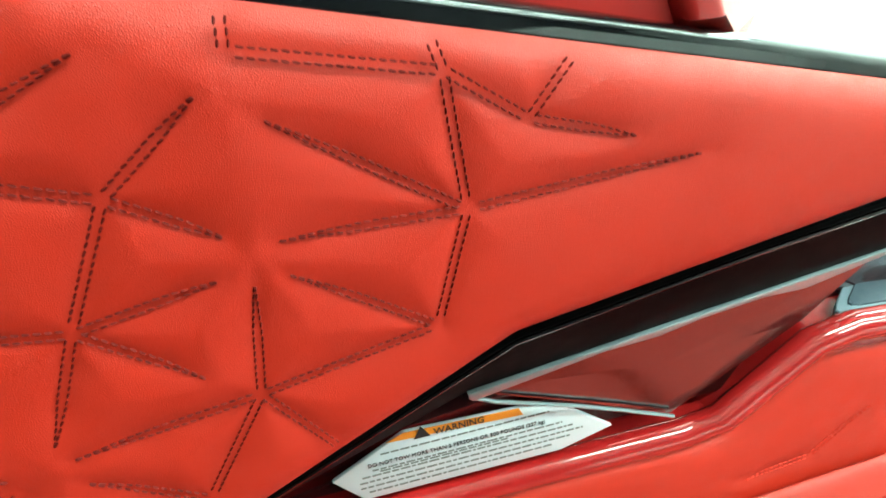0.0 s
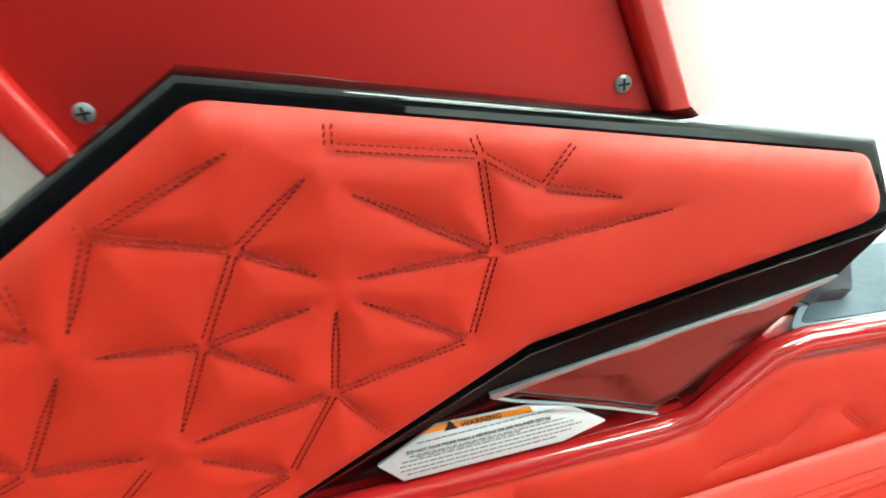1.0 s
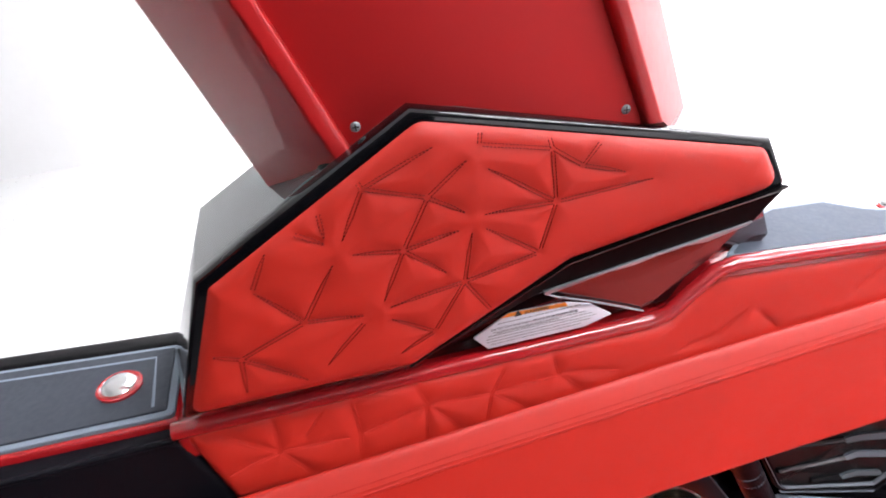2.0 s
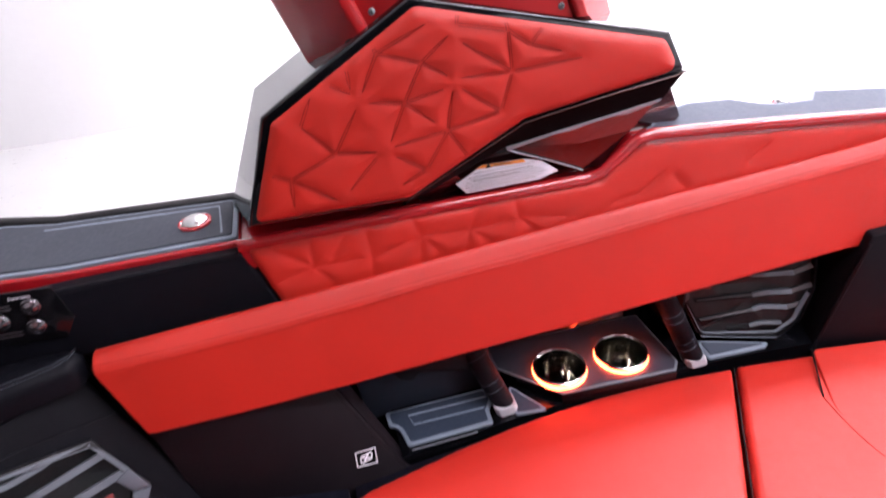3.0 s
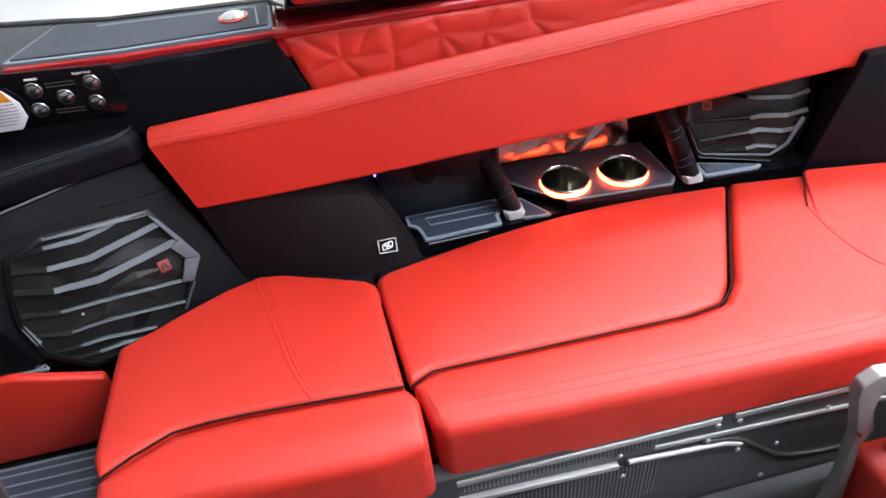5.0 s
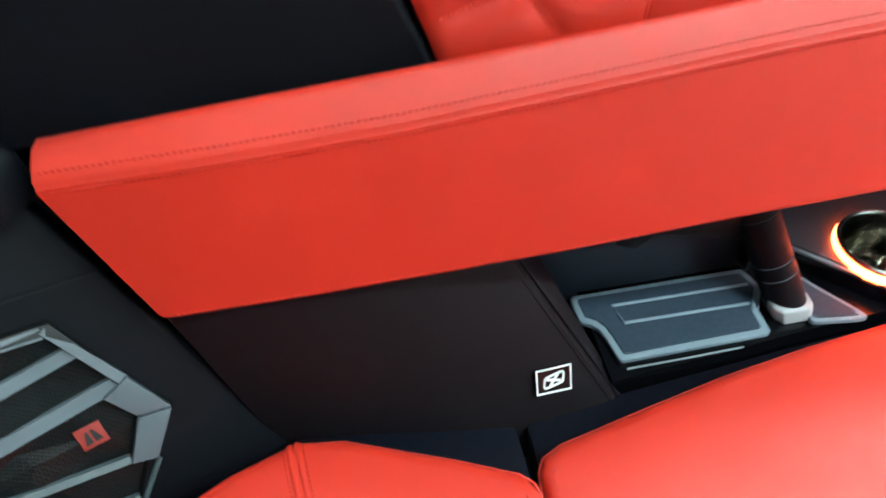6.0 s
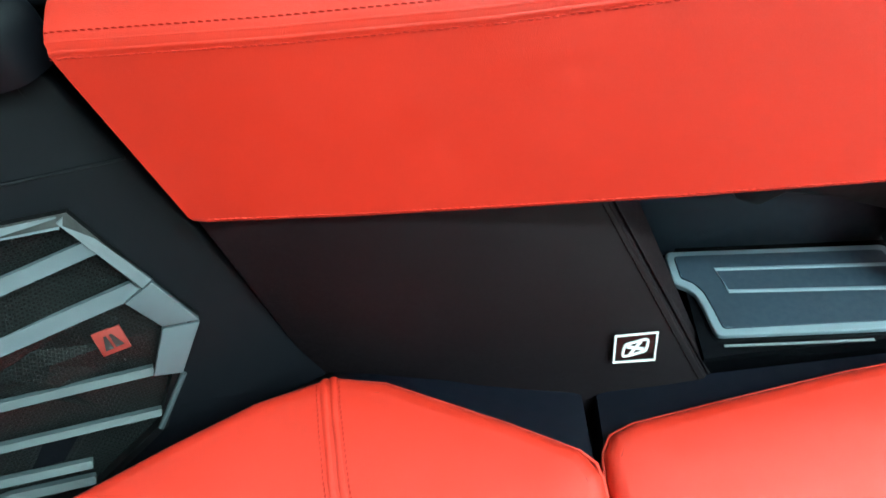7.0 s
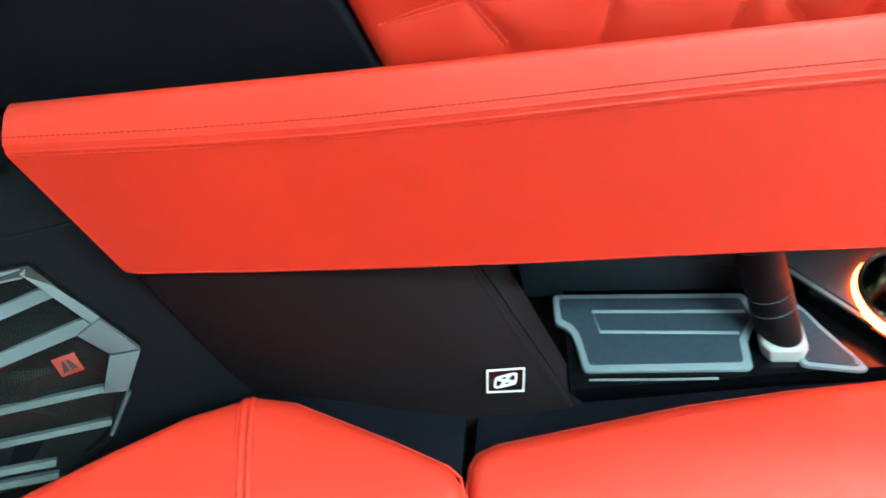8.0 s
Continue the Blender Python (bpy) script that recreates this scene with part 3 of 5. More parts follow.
NODES = {"Aa": (.2615, 1.1250), "A": (.260, 1.113), "B": (.327, 1.095), "Ba": (.3230, 1.1080), "C": (.357, 1.072), "Ca": (.3750, 1.0932), "Cb": (.402, 1.056),
         "D": (.331, 1.041), "Da": (.435, 1.043), "Db": (.262, 1.093), "Dc": (.259, 1.046), "E": (.314, .990), "Ea": (.259, 1.033), "F": (.238, .978),
         "Fa": (.249, 1.034), "H": (.204, .928), "Fb": (.262, .937), "G": (.162, .971), "I": (.211, 1.074), "Ia": (.251, 1.104), "Ib": (.246, 1.050),
         "J": (.184, 1.027), "Ja": (.241, 1.036), "Jb": (.222, .993), "Jc": (.138, 1.036), "Jd": (.159, .977), "K": (.157, 1.095), "Ka": (.223, 1.121),
         "Kb": (.1530, 1.1045), "Kc": (.132, 1.049), "Ha": (.161, .959), "Hf": (.167, .913)}
MORE = {"Pa": (.118, 1.082), "Pb": (.119, 1.056), "Pc": (.0945, 1.0680), "Pd": (.121, 1.050), "Pe": (.123, 1.033), "Q": (.087, .977), "Qa": (.051, 1.022),
        "Qb": (.141, .969), "Qd": (.0705, 1.0585), "R": (.025, .954), "Ra": (.0, .966), "Rb": (.021, .912), "Rd": (.080, .909), "S": (.140, .961), "Sa": (.096, .921)}
LINES = sewn(NODES, "A-Aa A-B B-Ba B-D B-C C-Ca C>Cb D>Da D>Db D>Dc D-E E>Ea E-F F>Fa F>G F-Fb F-H H>Ha H>Hf I>Ia I>Ib I-J I-K K>Ka K-Kb K>Kc J>Ja J>Jb J>Jc J>Jd")
LINES += sewn(MORE, "Pa>Pb Pc>Pd Q>Pe Qa>Qd Q>Qa Q>Qb Q-R R>Ra R>Rb R>Rd S>Sa")
leather = part("quilted_panel", quilt(LEATHER, LINES, podf, 0.0034, 0.0110, 0.0018, 0.009, gap=0.0016), red_leather, pod, "red quilted leather panel with angular seams", 60)
part("stitching", dashes(seam_rows(LINES, podf, (0, -1, 0), 0.0016, 0.0076, 0.0034, 0.0110), 0.0034, 0.0026, 0.00062), dark_thread, leather, "dark double stitching")

# recessed lower cover, facet trim
cover = [(0.182, 0.167, 0.876), (0.342, 0.160, 0.956), (0.58, 0.160, 0.985), (0.63, 0.19, 0.90), (0.55, 0.172, 0.85), (0.20, 0.172, 0.848)]
part("lower_cover", slab(cover, (0, 0.05, 0), 0.003), maroon_gloss, pod, "dark maroon gloss recess under the face")
facet_pts = {"a": (0.328, 0.152, 0.922), "b": (0.445, 0.152, 0.937), "c": (0.562, 0.152, 0.951), "d": (0.527, 0.158, 0.908), "e": (0.450, 0.160, 0.858),
             "f": (0.388, 0.1565, 0.891), "g": (0.440, 0.1545, 0.905), "h": (0.500, 0.1535, 0.925)}
bm = bmesh.new()
fv = {k: bm.verts.new(V(q)) for k, q in facet_pts.items()}
for tri in ("abg", "agf", "fge", "gde", "ghd", "gbh", "bch", "hcd"):
    bm.faces.new([fv[k] for k in tri])
bk = {k: bm.verts.new(V(facet_pts[k]) + V(0, 0.02, 0)) for k in "abcdef"}
for a, b in zip("abcdef", "bcdefa"):
    bm.faces.new((fv[a], bk[a], bk[b], fv[b]))
facet = part("faceted_panel", bm, smoked_chrome, pod, "smoked mirror panel of flat facets", 3)
part("trim_strip", slab([(0.327, 0.1475, 0.924), (0.445, 0.1475, 0.9385), (0.568, 0.1475, 0.9535), (0.562, 0.1475, 0.950), (0.515, 0.1475, 0.940), (0.490, 0.1475, 0.9405),
                         (0.455, 0.1475, 0.9365), (0.430, 0.1475, 0.9315), (0.40, 0.1475, 0.9300), (0.329, 0.1475, 0.9185)], (0, 0.004, 0), 0.0007), trim_grey, facet, "brushed grey trim strip")
part("trim_cord", tube([(0.328, 0.1490, 0.921), (0.342, 0.1495, 0.9125), (0.388, 0.1535, 0.8905), (0.418, 0.155, 0.8755), (0.4505, 0.1565, 0.8585)], 0.0012, 6), trim_grey, facet, "thin grey trim cord")


def warning_label(outline, at, xdir, ydir, split, label, lines, head_x, head, line_x, text=None):
    """A printed plate. Outline and lines in the plate's own plane, metres."""
    xd, yd = V(xdir).normalized(), V(ydir).normalized()
    nd = xd.cross(yd)
    o = V(at)

    def fr(u, v, h):
        return o + xd * u + yd * v + nd * h

    ob = thing("warning_label", at, label, "warning label", "warning labels")
    part("plate", slab([fr(u, v, 0.0) for u, v in outline], -nd * 0.003, 0.0006), label_white, ob, "white printed plate")
    top = [q for q in split]
    part("header", slab([fr(u, v, 0.0006) for u, v in top], -nd * 0.0004), label_orange, ob, "orange header band")
    lettering("heading", head[0], head[1], fr(head_x[0], head_x[1], 0.0006), xd, yd, ink, ob)
    tri = [(head_x[0] - 0.011, head_x[1]), (head_x[0] - 0.002, head_x[1]), (head_x[0] - 0.0065, head_x[1] + 0.0075)]
    part("hazard_mark", slab([fr(u, v, 0.001) for u, v in tri], -nd * 0.0003), ink, ob)
    for u0, u1, vv, hgt in lines:
        rng = random.Random(int((u0 + vv) * 1e5))
        u = u0
        while u < u1:
            w = rng.uniform(0.0015, 0.006)
            part("print", slab([fr(u, vv, 0.0005), fr(min(u + w, u1), vv, 0.0005), fr(min(u + w, u1), vv + hgt, 0.0005), fr(u, vv + hgt, 0.0005)], -nd * 0.0003), print_grey, ob)
            u += w + 0.0009
    if text:
        lettering("print", text[0], text[1], fr(text[2], text[3], 0.0004), xd, yd, ink, ob)
    return ob


warning_label([(-0.078, -0.004), (-0.063, -0.0215), (0.050, -0.0225), (0.082, -0.0145), (0.056, 0.006), (0.028, 0.014), (-0.036, 0.017)],
              (0.328, 0.156, 0.8815), (1, 0, 0), (0, 0.12, 1),
              [(-0.046, 0.0135), (0.030, 0.0095), (0.028, 0.0143), (-0.036, 0.0173)],
              "white and orange tow warning label in the recess", [(-0.05, 0.045, 0.0065, 0.0009), (-0.056, 0.052, -0.003, 0.0009), (-0.062, 0.058, -0.0065, 0.0009),
               (-0.064, 0.064, -0.010, 0.0009), (-0.064, 0.056, -0.0135, 0.0009), (-0.06, 0.045, -0.017, 0.0009), (-0.052, 0.02, -0.0045, 0.0008)],
              (-0.020, 0.0117), ("WARNING", 0.0058), 0, ("DO NOT TOW MORE THAN 2 PERSONS OR 500 POUNDS (227 kg)", 0.0034, -0.058, 0.0005))

# ---- tower ----
tower = thing("tower", (0.28, 0.2, 1.09), "red painted tower frame with a closed centre panel", "tower")
LEAN_X, TOP = -0.385, 0.75


def leg(pts, z0):
    q = rounded(pts, 0.006, 4)
    return loft([[V(x, y, z0 + (0.004 if y < 0.19 else -0.07)) for x, y in q], [V(x + LEAN_X * TOP, y - 0.02, z0 + TOP) for x, y in q]])


part("tower_leg", leg([(0.160, 0.141), (0.143, 0.140), (0.089, 0.214), (0.092, 0.25), (0.160, 0.25)], 1.106), red_paint, tower)
part("tower_leg", leg([(0.428, 0.141), (0.442, 0.140), (0.532, 0.216), (0.535, 0.25), (0.428, 0.25)], 1.088), red_paint, tower)
part("centre_panel", slab([(0.172, 0.149, 1.08), (0.437, 0.149, 1.065), (0.437 - 0.39 * 0.775, 0.139, 1.84), (0.172 - 0.4375 * 0.76, 0.139, 1.84)], (0, 0.05, 0), 0.002),
     red_satin, tower, "flat satin red panel between the legs")
part("gasket", slab([(0.128, 0.146, 1.098), (0.160, 0.146, 1.112), (0.160, 0.20, 1.108), (0.118, 0.20, 1.092)], (0, 0, 0.008), 0.003), black_plastic, tower, "black rubber gasket")
for x, z in ((0.163, 1.136), (0.409, 1.1075)):
    s = part("screw", lathe([(0.0046, 0.0), (0.0046, 0.0006), (0.0038, 0.0013), (0.0, 0.0016)], (x, 0.1485, z), 20, (0, -1, 0)), grey_metal, tower, "cross-head steel screw")
    cross = slab([(x - 0.003, 0.1467, z - 0.0006), (x + 0.003, 0.1467, z - 0.0006), (x + 0.003, 0.1467, z + 0.0006), (x - 0.003, 0.1467, z + 0.0006)], (0, 0.0003, 0))
    part("slot", cross, ink, s)
    part("slot", slab([(x - 0.0006, 0.1467, z - 0.003), (x + 0.0006, 0.1467, z - 0.003), (x + 0.0006, 0.1467, z + 0.003), (x - 0.0006, 0.1467, z + 0.003)], (0, 0.0003, 0)), ink, s)

# ---- quilted coaming strip ----


def coam(x, z, h):
    return V(x, 0.150 + 0.09 * (z - 0.80) - h, z)


coaming = thing("coaming_panel", (0.5, 0.15, 0.75), "red quilted leather coaming strip below the ledge", "side panel")
STRIP = rounded([(-0.060, 0.843), (-0.030, 0.745), (1.30, 0.745), (1.30, 0.806), (0.552, 0.886), (0.482, 0.836)], [0.01, 0.006, 0, 0, 0.02, 0.02], 5)
SN = {"N": (.026, .794), "Na": (-.034, .840), "Nb": (-.033, .780), "Nc": (.029, .838), "Nd": (.050, .760), "M": (.113, .789), "Ma": (.111, .836),
      "Mb": (.056, .805), "Mc": (.081, .836), "Md": (.109, .758), "L": (.190, .807), "La": (.180, .836), "Lb": (.184, .760), "Lc": (.224, .763),
      "O": (.264, .800), "Oa": (.255, .762), "Ob": (.301, .768), "T": (.345, .804), "Oc": (.282, .832), "Ta": (.339, .832), "Tb": (.373, .772),
      "Tc": (.420, .790), "U": (.545, .801), "Ua": (.585, .833), "Ub": (.495, .796), "W": (.604, .820), "Wa": (.630, .792), "X": (.74, .82), "Xa": (.78, .85), "Nf": (.103, .791)}
SL = sewn(SN, "N-Na N>Nb N-Nc N-Nd N>Nf M-Ma Mb>Mc M-Md M-L L-La L-Lb L-Lc L-O O-Oa O-Ob O>T O-Oc T-Ta T-Tb T>Tc U>Ua U>Ub W>Wa X>Xa")
strip = part("quilted_strip", quilt(STRIP, SL, coam, 0.0034, 0.0095, 0.0026, 0.006, 0.003, 0.0016), red_leather, coaming, "", 60)
part("stitching", dashes(seam_rows(SL, coam, (0, -1, 0), 0.0016, 0.0036, 0.0034, 0.0095), 0.0034, 0.0027, 0.0005), red_thread, strip, "tonal red stitching")

# ---- black side panel, switches ----
side = thing("side_upholstery", (-0.5, 0.15, 0.75), "padded black vinyl side panel under the gunwale", "side panel")


def sidef(x, z, h):
    return V(x, 0.158 + 0.10 * (z - 0.80) - h, z)


part("padding", pillow(rounded([(-1.6, 0.70), (-0.028, 0.735), (-0.040, 0.768), (-0.066, 0.834), (-0.078, 0.838), (-0.3, 0.836), (-1.6, 0.80)][::-1], 0.006, 3), -0.02, 0.008, 0.006, 0, sidef), black_vinyl, side)
part("top_piping", tube([sidef(-0.072, 0.836, 0.004), sidef(-0.3, 0.835, 0.004), sidef(-1.5, 0.80, 0.004)], 0.004, 8), black_vinyl, side, "black piped top edge")
switches = thing("switch_panel", (-0.45, 0.14, 0.78), "black gloss switch panel with steel push buttons", "switch panel")
part("plate", slab([sidef(x, z, 0.008) for x, z in ((-0.60, 0.868), (-0.317, 0.848), (-0.304, 0.797), (-0.322, 0.770), (-0.60, 0.782))], (0, -0.003, 0), 0.0008), black_gloss, switches)
for x, z in ((-0.433, 0.828), (-0.436, 0.798), (-0.394, 0.811), (-0.350, 0.826), (-0.354, 0.795)):
    b = part("button", lathe([(0.0125, 0.0), (0.0125, 0.002), (0.0115, 0.0032), (0.0102, 0.0032), (0.0098, 0.0018), (0.009, 0.0018), (0.0088, 0.0030), (0.0040, 0.0058), (0.0, 0.0060)],
                             sidef(x, z, 0.011), 28, (0, -1, 0)), button_steel, switches, "round steel push button", 12)
    part("button_ring", lathe([(0.006, 0.0037), (0.0062, 0.0048), (0.0052, 0.0048), (0.005, 0.0037)], sidef(x, z, 0.011), 20, (0, -1, 0)), black_plastic, b)
lettering("print", "Engine Hatch", 0.0050, sidef(-0.372, 0.8415, 0.011), (1, 0, -0.05), (0, 0.1, 1), white_ink, switches)
part("print", slab([sidef(x, z, 0.0112) for x, z in ((-0.440, 0.8435), (-0.422, 0.8425), (-0.422, 0.8455), (-0.440, 0.8465))], (0, 0.0004, 0)), white_ink, switches)
for z in (0.834, 0.829, 0.793, 0.788):
    part("print", slab([sidef(x, zz, 0.0112) for x, zz in ((-0.416, z), (-0.374, z - 0.002), (-0.374, z - 0.0006), (-0.416, z + 0.0014))], (0, 0.0004, 0)), seat_shell, switches)
warning_label([(-0.08, -0.031), (0.008, -0.031), (0.022, -0.014), (0.020, 0.008), (0.004, 0.030), (-0.08, 0.036)],
              (-0.477, 0.1385, 0.8085), (1, 0, -0.03), (0, 0.1, 1), [(-0.08, 0.017), (0.012, 0.0125), (0.003, 0.0302), (-0.08, 0.0362)],
              "white and orange warning label beside the switch panel", [(-0.078, 0.012, 0.008, 0.0016), (-0.078, 0.014, 0.003, 0.0014), (-0.078, 0.014, -0.002, 0.0014), (-0.078, 0.014, -0.007, 0.0014),
               (-0.078, 0.012, -0.012, 0.0014), (-0.078, 0.008, -0.017, 0.0014), (-0.078, 0.004, -0.022, 0.0014)], (-0.054, 0.0195), ("WARNING", 0.0105), 0)

# ---- armrest ----
arm = thing("armrest", (-0.5, 0.1, 0.68), "black vinyl armrest with pale double stitching", "armrest")
ARM = rounded([(-1.4, 0.152), (-0.335, 0.152), (-0.309, 0.135), (-0.322, 0.104), (-0.464, 0.056), (-1.4, -0.30)], [0, 0.01, 0.012, 0.02, 0.05, 0], 5)
part("pad", pillow(ARM, 0.706, 0.748, 0.016, 0.002), black_vinyl, arm)
edge = [(-1.2, -0.212), (-0.464, 0.066), (-0.345, 0.106), (-0.327, 0.120), (-0.320, 0.137)]
for off in (0.0, 0.0075):
    part("stitching", dashes([[(V(x, y + off, 0.7485 + off * 0.15), (0, -0.2, 1)) for x, y in edge]], 0.0045, 0.0032, 0.0008), grey_thread, arm, "pale grey stitching")
part("welt", tube([(x, y + 0.004, 0.7487) for x, y in edge], 0.0016, 6), black_vinyl, arm)
part("arm_base", pillow(inset(ARM, 0.032), 0.640, 0.708, 0.004), black_vinyl, arm)

# ---- speaker wall ----
SP, SU, SV = V(-0.337, 0.083, 0.6255), V(0.8787, 0.4773, 0.0), V(-0.186, 0.3424, 0.921)
SNRM = V(0.4398, -0.8096, 0.3898)


def spk(u, v, h):
    return SP + SU * u + SV * v + SNRM * h


panel = thing("speaker_surround", (-0.45, 0.05, 0.42), "black vinyl wall panel around the loudspeaker grille", "side panel")
part("padding", pillow(rounded([(0.032, 0.084), (0.066, -0.035), (0.112, -0.22), (-0.06, -0.218), (-0.14, -0.205), (-0.25, -0.135), (-0.268, -0.07), (-0.62, 0.02), (-0.62, 0.084)], 0.008, 3), -0.06, 0.0, 0.006, 0, spk), black_vinyl, panel)
part("crease", tube([spk(-0.55, 0.062, -0.0005), spk(-0.168, 0.045, -0.0005), spk(-0.065, 0.037, -0.0005), spk(0.048, 0.018, -0.0005)], 0.0022, 6, squash=0.6), black_vinyl, panel)
part("edge_bead", tube([spk(-0.6, 0.0855, 0.0), spk(-0.2, 0.0855, 0.0), spk(0.034, 0.0850, -0.001)], 0.0017, 8), bead_dark, panel, "thin pale bead along the top edge")


def grille(name_label, outline, slats, fr, parent_at, bands, badge):
    ob = thing("speaker_grille", parent_at, name_label, "loudspeaker", "loudspeakers")
    rng = random.Random(5)
    pts = [V(p) for p in inset(outline, 0.004)]
    mid = sum(pts, V(0.0, 0.0)) / len(pts)
    bm = bmesh.new()
    rings = [[bm.verts.new(fr(*(mid + (p - mid) * k), h + rng.uniform(-0.004, 0.004) * (k < 1))) for p in pts] for k, h in ((1.0, 0.003), (0.66, 0.003), (0.33, 0.004))]
    for a, b in zip(rings, rings[1:]):
        for i in range(len(pts)):
            j = (i + 1) % len(pts)
            bm.faces.new((a[i], a[j], b[j]))
            bm.faces.new((a[i], b[j], b[i]))
    tip = bm.verts.new(fr(*mid, 0.004))
    for i in range(len(pts)):
        bm.faces.new((rings[2][i], rings[2][(i + 1) % len(pts)], tip))
    part("mesh", bm, grille_mesh, ob, "black perforated mesh bent in flat facets", 2)
    inner = inset(outline, 0.007)
    outer = outline if area(outline) > 0 else outline[::-1]
    n = len(outer)
    bm = loft([[fr(*outer[i], 0.002), fr(*outer[i], 0.010), fr(*inner[i], 0.013), fr(*inner[i], 0.002)] for i in list(range(n)) + [0]], caps=False)
    part("grille_rim", bm, black_plastic, ob, "black grille rim")
    for pts, width in bands:
        part("rim_band", ribbon(pts, width, 0.0135, 0.005, fr), slat_grey, ob, "grey rim band")
    for pts, width in slats:
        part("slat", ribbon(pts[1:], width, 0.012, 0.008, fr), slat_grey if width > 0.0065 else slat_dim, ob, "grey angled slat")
        part("slat_tail", ribbon(pts[:2], width * 1.1, 0.009, 0.006, fr), shade_black, ob, "slat end darkened as shade")
    if badge:
        u, v = badge
        b = part("badge", slab([fr(u + a, v + c, 0.008) for a, c in ((-0.0098, -0.0090), (0.0090, -0.0102), (0.0098, 0.0090), (-0.0090, 0.0102))], fr(0, 0, 0.0015) - fr(0, 0, 0), 0.0004), badge_red, ob, "small red badge")
        for a in (-0.0022, 0.0022):
            part("badge_mark", slab([fr(u + a + q, v + c, 0.0098) for q, c in ((-0.0042 if a < 0 else -0.0014, -0.0055), (0.0014 if a < 0 else 0.0042, -0.0055), (0.0012 if a < 0 else 0.0006, 0.0055), (-0.0006 if a < 0 else -0.0012, 0.0055))], fr(0, 0, 0.0003) - fr(0, 0, 0)), ink, b)
    return ob


def ribbon(pts, width, h, depth, fr):
    """A bent bar over a 2D path; its upper edge leans back."""
    secs = []
    for i, (u, v) in enumerate(pts):
        a, b = V(pts[max(i - 1, 0)]), V(pts[min(i + 1, len(pts) - 1)])
        t = (b - a).normalized()
        n = V(-t.y, t.x)
        w = width / 2 * (0.75 if i == 0 else 1.0)
        lo, hi = V(u, v) - n * w, V(u, v) + n * w
        secs.append([fr(lo.x, lo.y, h - depth), fr(lo.x, lo.y, h), fr(hi.x, hi.y, h - 0.003), fr(hi.x, hi.y, h - depth)])
    return loft(secs)


speaker = grille("black loudspeaker grille with grey slanted slats in the side wall",
                 [(-0.206, 0.024), (-0.147, 0.033), (0.003, 0.002), (0.024, -0.062), (0.040, -0.103), (0.014, -0.135), (-0.018, -0.177), (-0.087, -0.205), (-0.185, -0.185), (-0.232, -0.135), (-0.240, -0.076), (-0.226, -0.02)],
                 [([(-0.198, 0.022), (-0.156, 0.016), (-0.105, 0.005), (-0.062, 0.005), (-0.04, 0.0095)], 0.0075), ([(-0.208, 0.003), (-0.166, -0.015), (-0.108, -0.028), (0.008, -0.025)], 0.0095),
                  ([(-0.219, -0.026), (-0.174, -0.049), (-0.112, -0.064), (0.020, -0.064)], 0.0105), ([(-0.235, -0.058), (-0.181, -0.083), (-0.119, -0.098), (-0.005, -0.128)], 0.0050),
                  ([(-0.234, -0.094), (-0.184, -0.119), (-0.129, -0.129), (-0.016, -0.163)], 0.0042), ([(-0.223, -0.133), (-0.183, -0.145), (-0.149, -0.152), (-0.075, -0.178)], 0.0045),
                  ([(-0.205, -0.156), (-0.165, -0.168), (-0.13, -0.174), (-0.08, -0.192)], 0.005)],
                 spk, (-0.40, 0.03, 0.47), [([(-0.150, 0.029), (-0.004, -0.0015)], 0.0075), ([(-0.002, 0.0), (0.0225, -0.064)], 0.0075)], (-0.0175, -0.0925))
# broad folded corner plate, light rod, lower corner piece of the grille
part("corner_plate", slab([spk(u, v, 0.009) for u, v in ((0.0255, -0.062), (0.040, -0.103), (0.0165, -0.096), (0.004, -0.0685))], SNRM * 0.006, 0.0008), slat_grey, speaker, "broad grey corner plate")
part("corner_plate", slab([spk(u, v, 0.009) for u, v in ((0.0396, -0.1045), (0.012, -0.137), (-0.006, -0.1295), (0.0158, -0.0975))], SNRM * 0.006, 0.0008), slat_grey, speaker, "broad grey corner plate")
part("screw", lathe([(0.0022, 0.0), (0.0018, 0.0012), (0.0, 0.0017)], spk(-0.157, -0.101, 0.009), 12, SNRM), strip_metal, speaker, "tiny bright screw head")
part("rod", tube([spk(0.012, -0.139, 0.012), spk(-0.022, -0.174, 0.012)], 0.0022, 8), slat_dim, speaker, "thin grey edge rod")
# further bars in the shade colour over the left slat ends
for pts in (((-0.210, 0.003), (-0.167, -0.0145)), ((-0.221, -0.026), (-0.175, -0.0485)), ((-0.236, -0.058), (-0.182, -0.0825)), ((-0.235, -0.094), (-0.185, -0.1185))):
    part("slat_end", ribbon(list(pts), 0.0075, 0.0105, 0.006, spk), shade_black, speaker, "slat end darkened as shade")
part("rim_band", ribbon([(-0.234, -0.078), (-0.228, -0.112)], 0.008, 0.0125, 0.004, spk), slat_grey, speaker, "grey rim band")

# ---- kick panel with emblem ----
KP, KN = V(0.037, 0.061, 0.468), V(0.185, -0.876, 0.447).normalized()
KU = V(0.9785, 0.2062, 0.0)
KU = (KU - KN * KU.dot(KN)).normalized()
KV = KN.cross(KU)
KV = KV if KV.z > 0 else -KV


def kick(u, v, h):
    return KP + KU * u + KV * v + KN * h


def kick_uv(q):
    d = V(q) - KP
    return (d.dot(KU), d.dot(KV))


kp = thing("kick_panel", (-0.08, 0.06, 0.42), "padded black vinyl panel under the red bolster", "side panel")
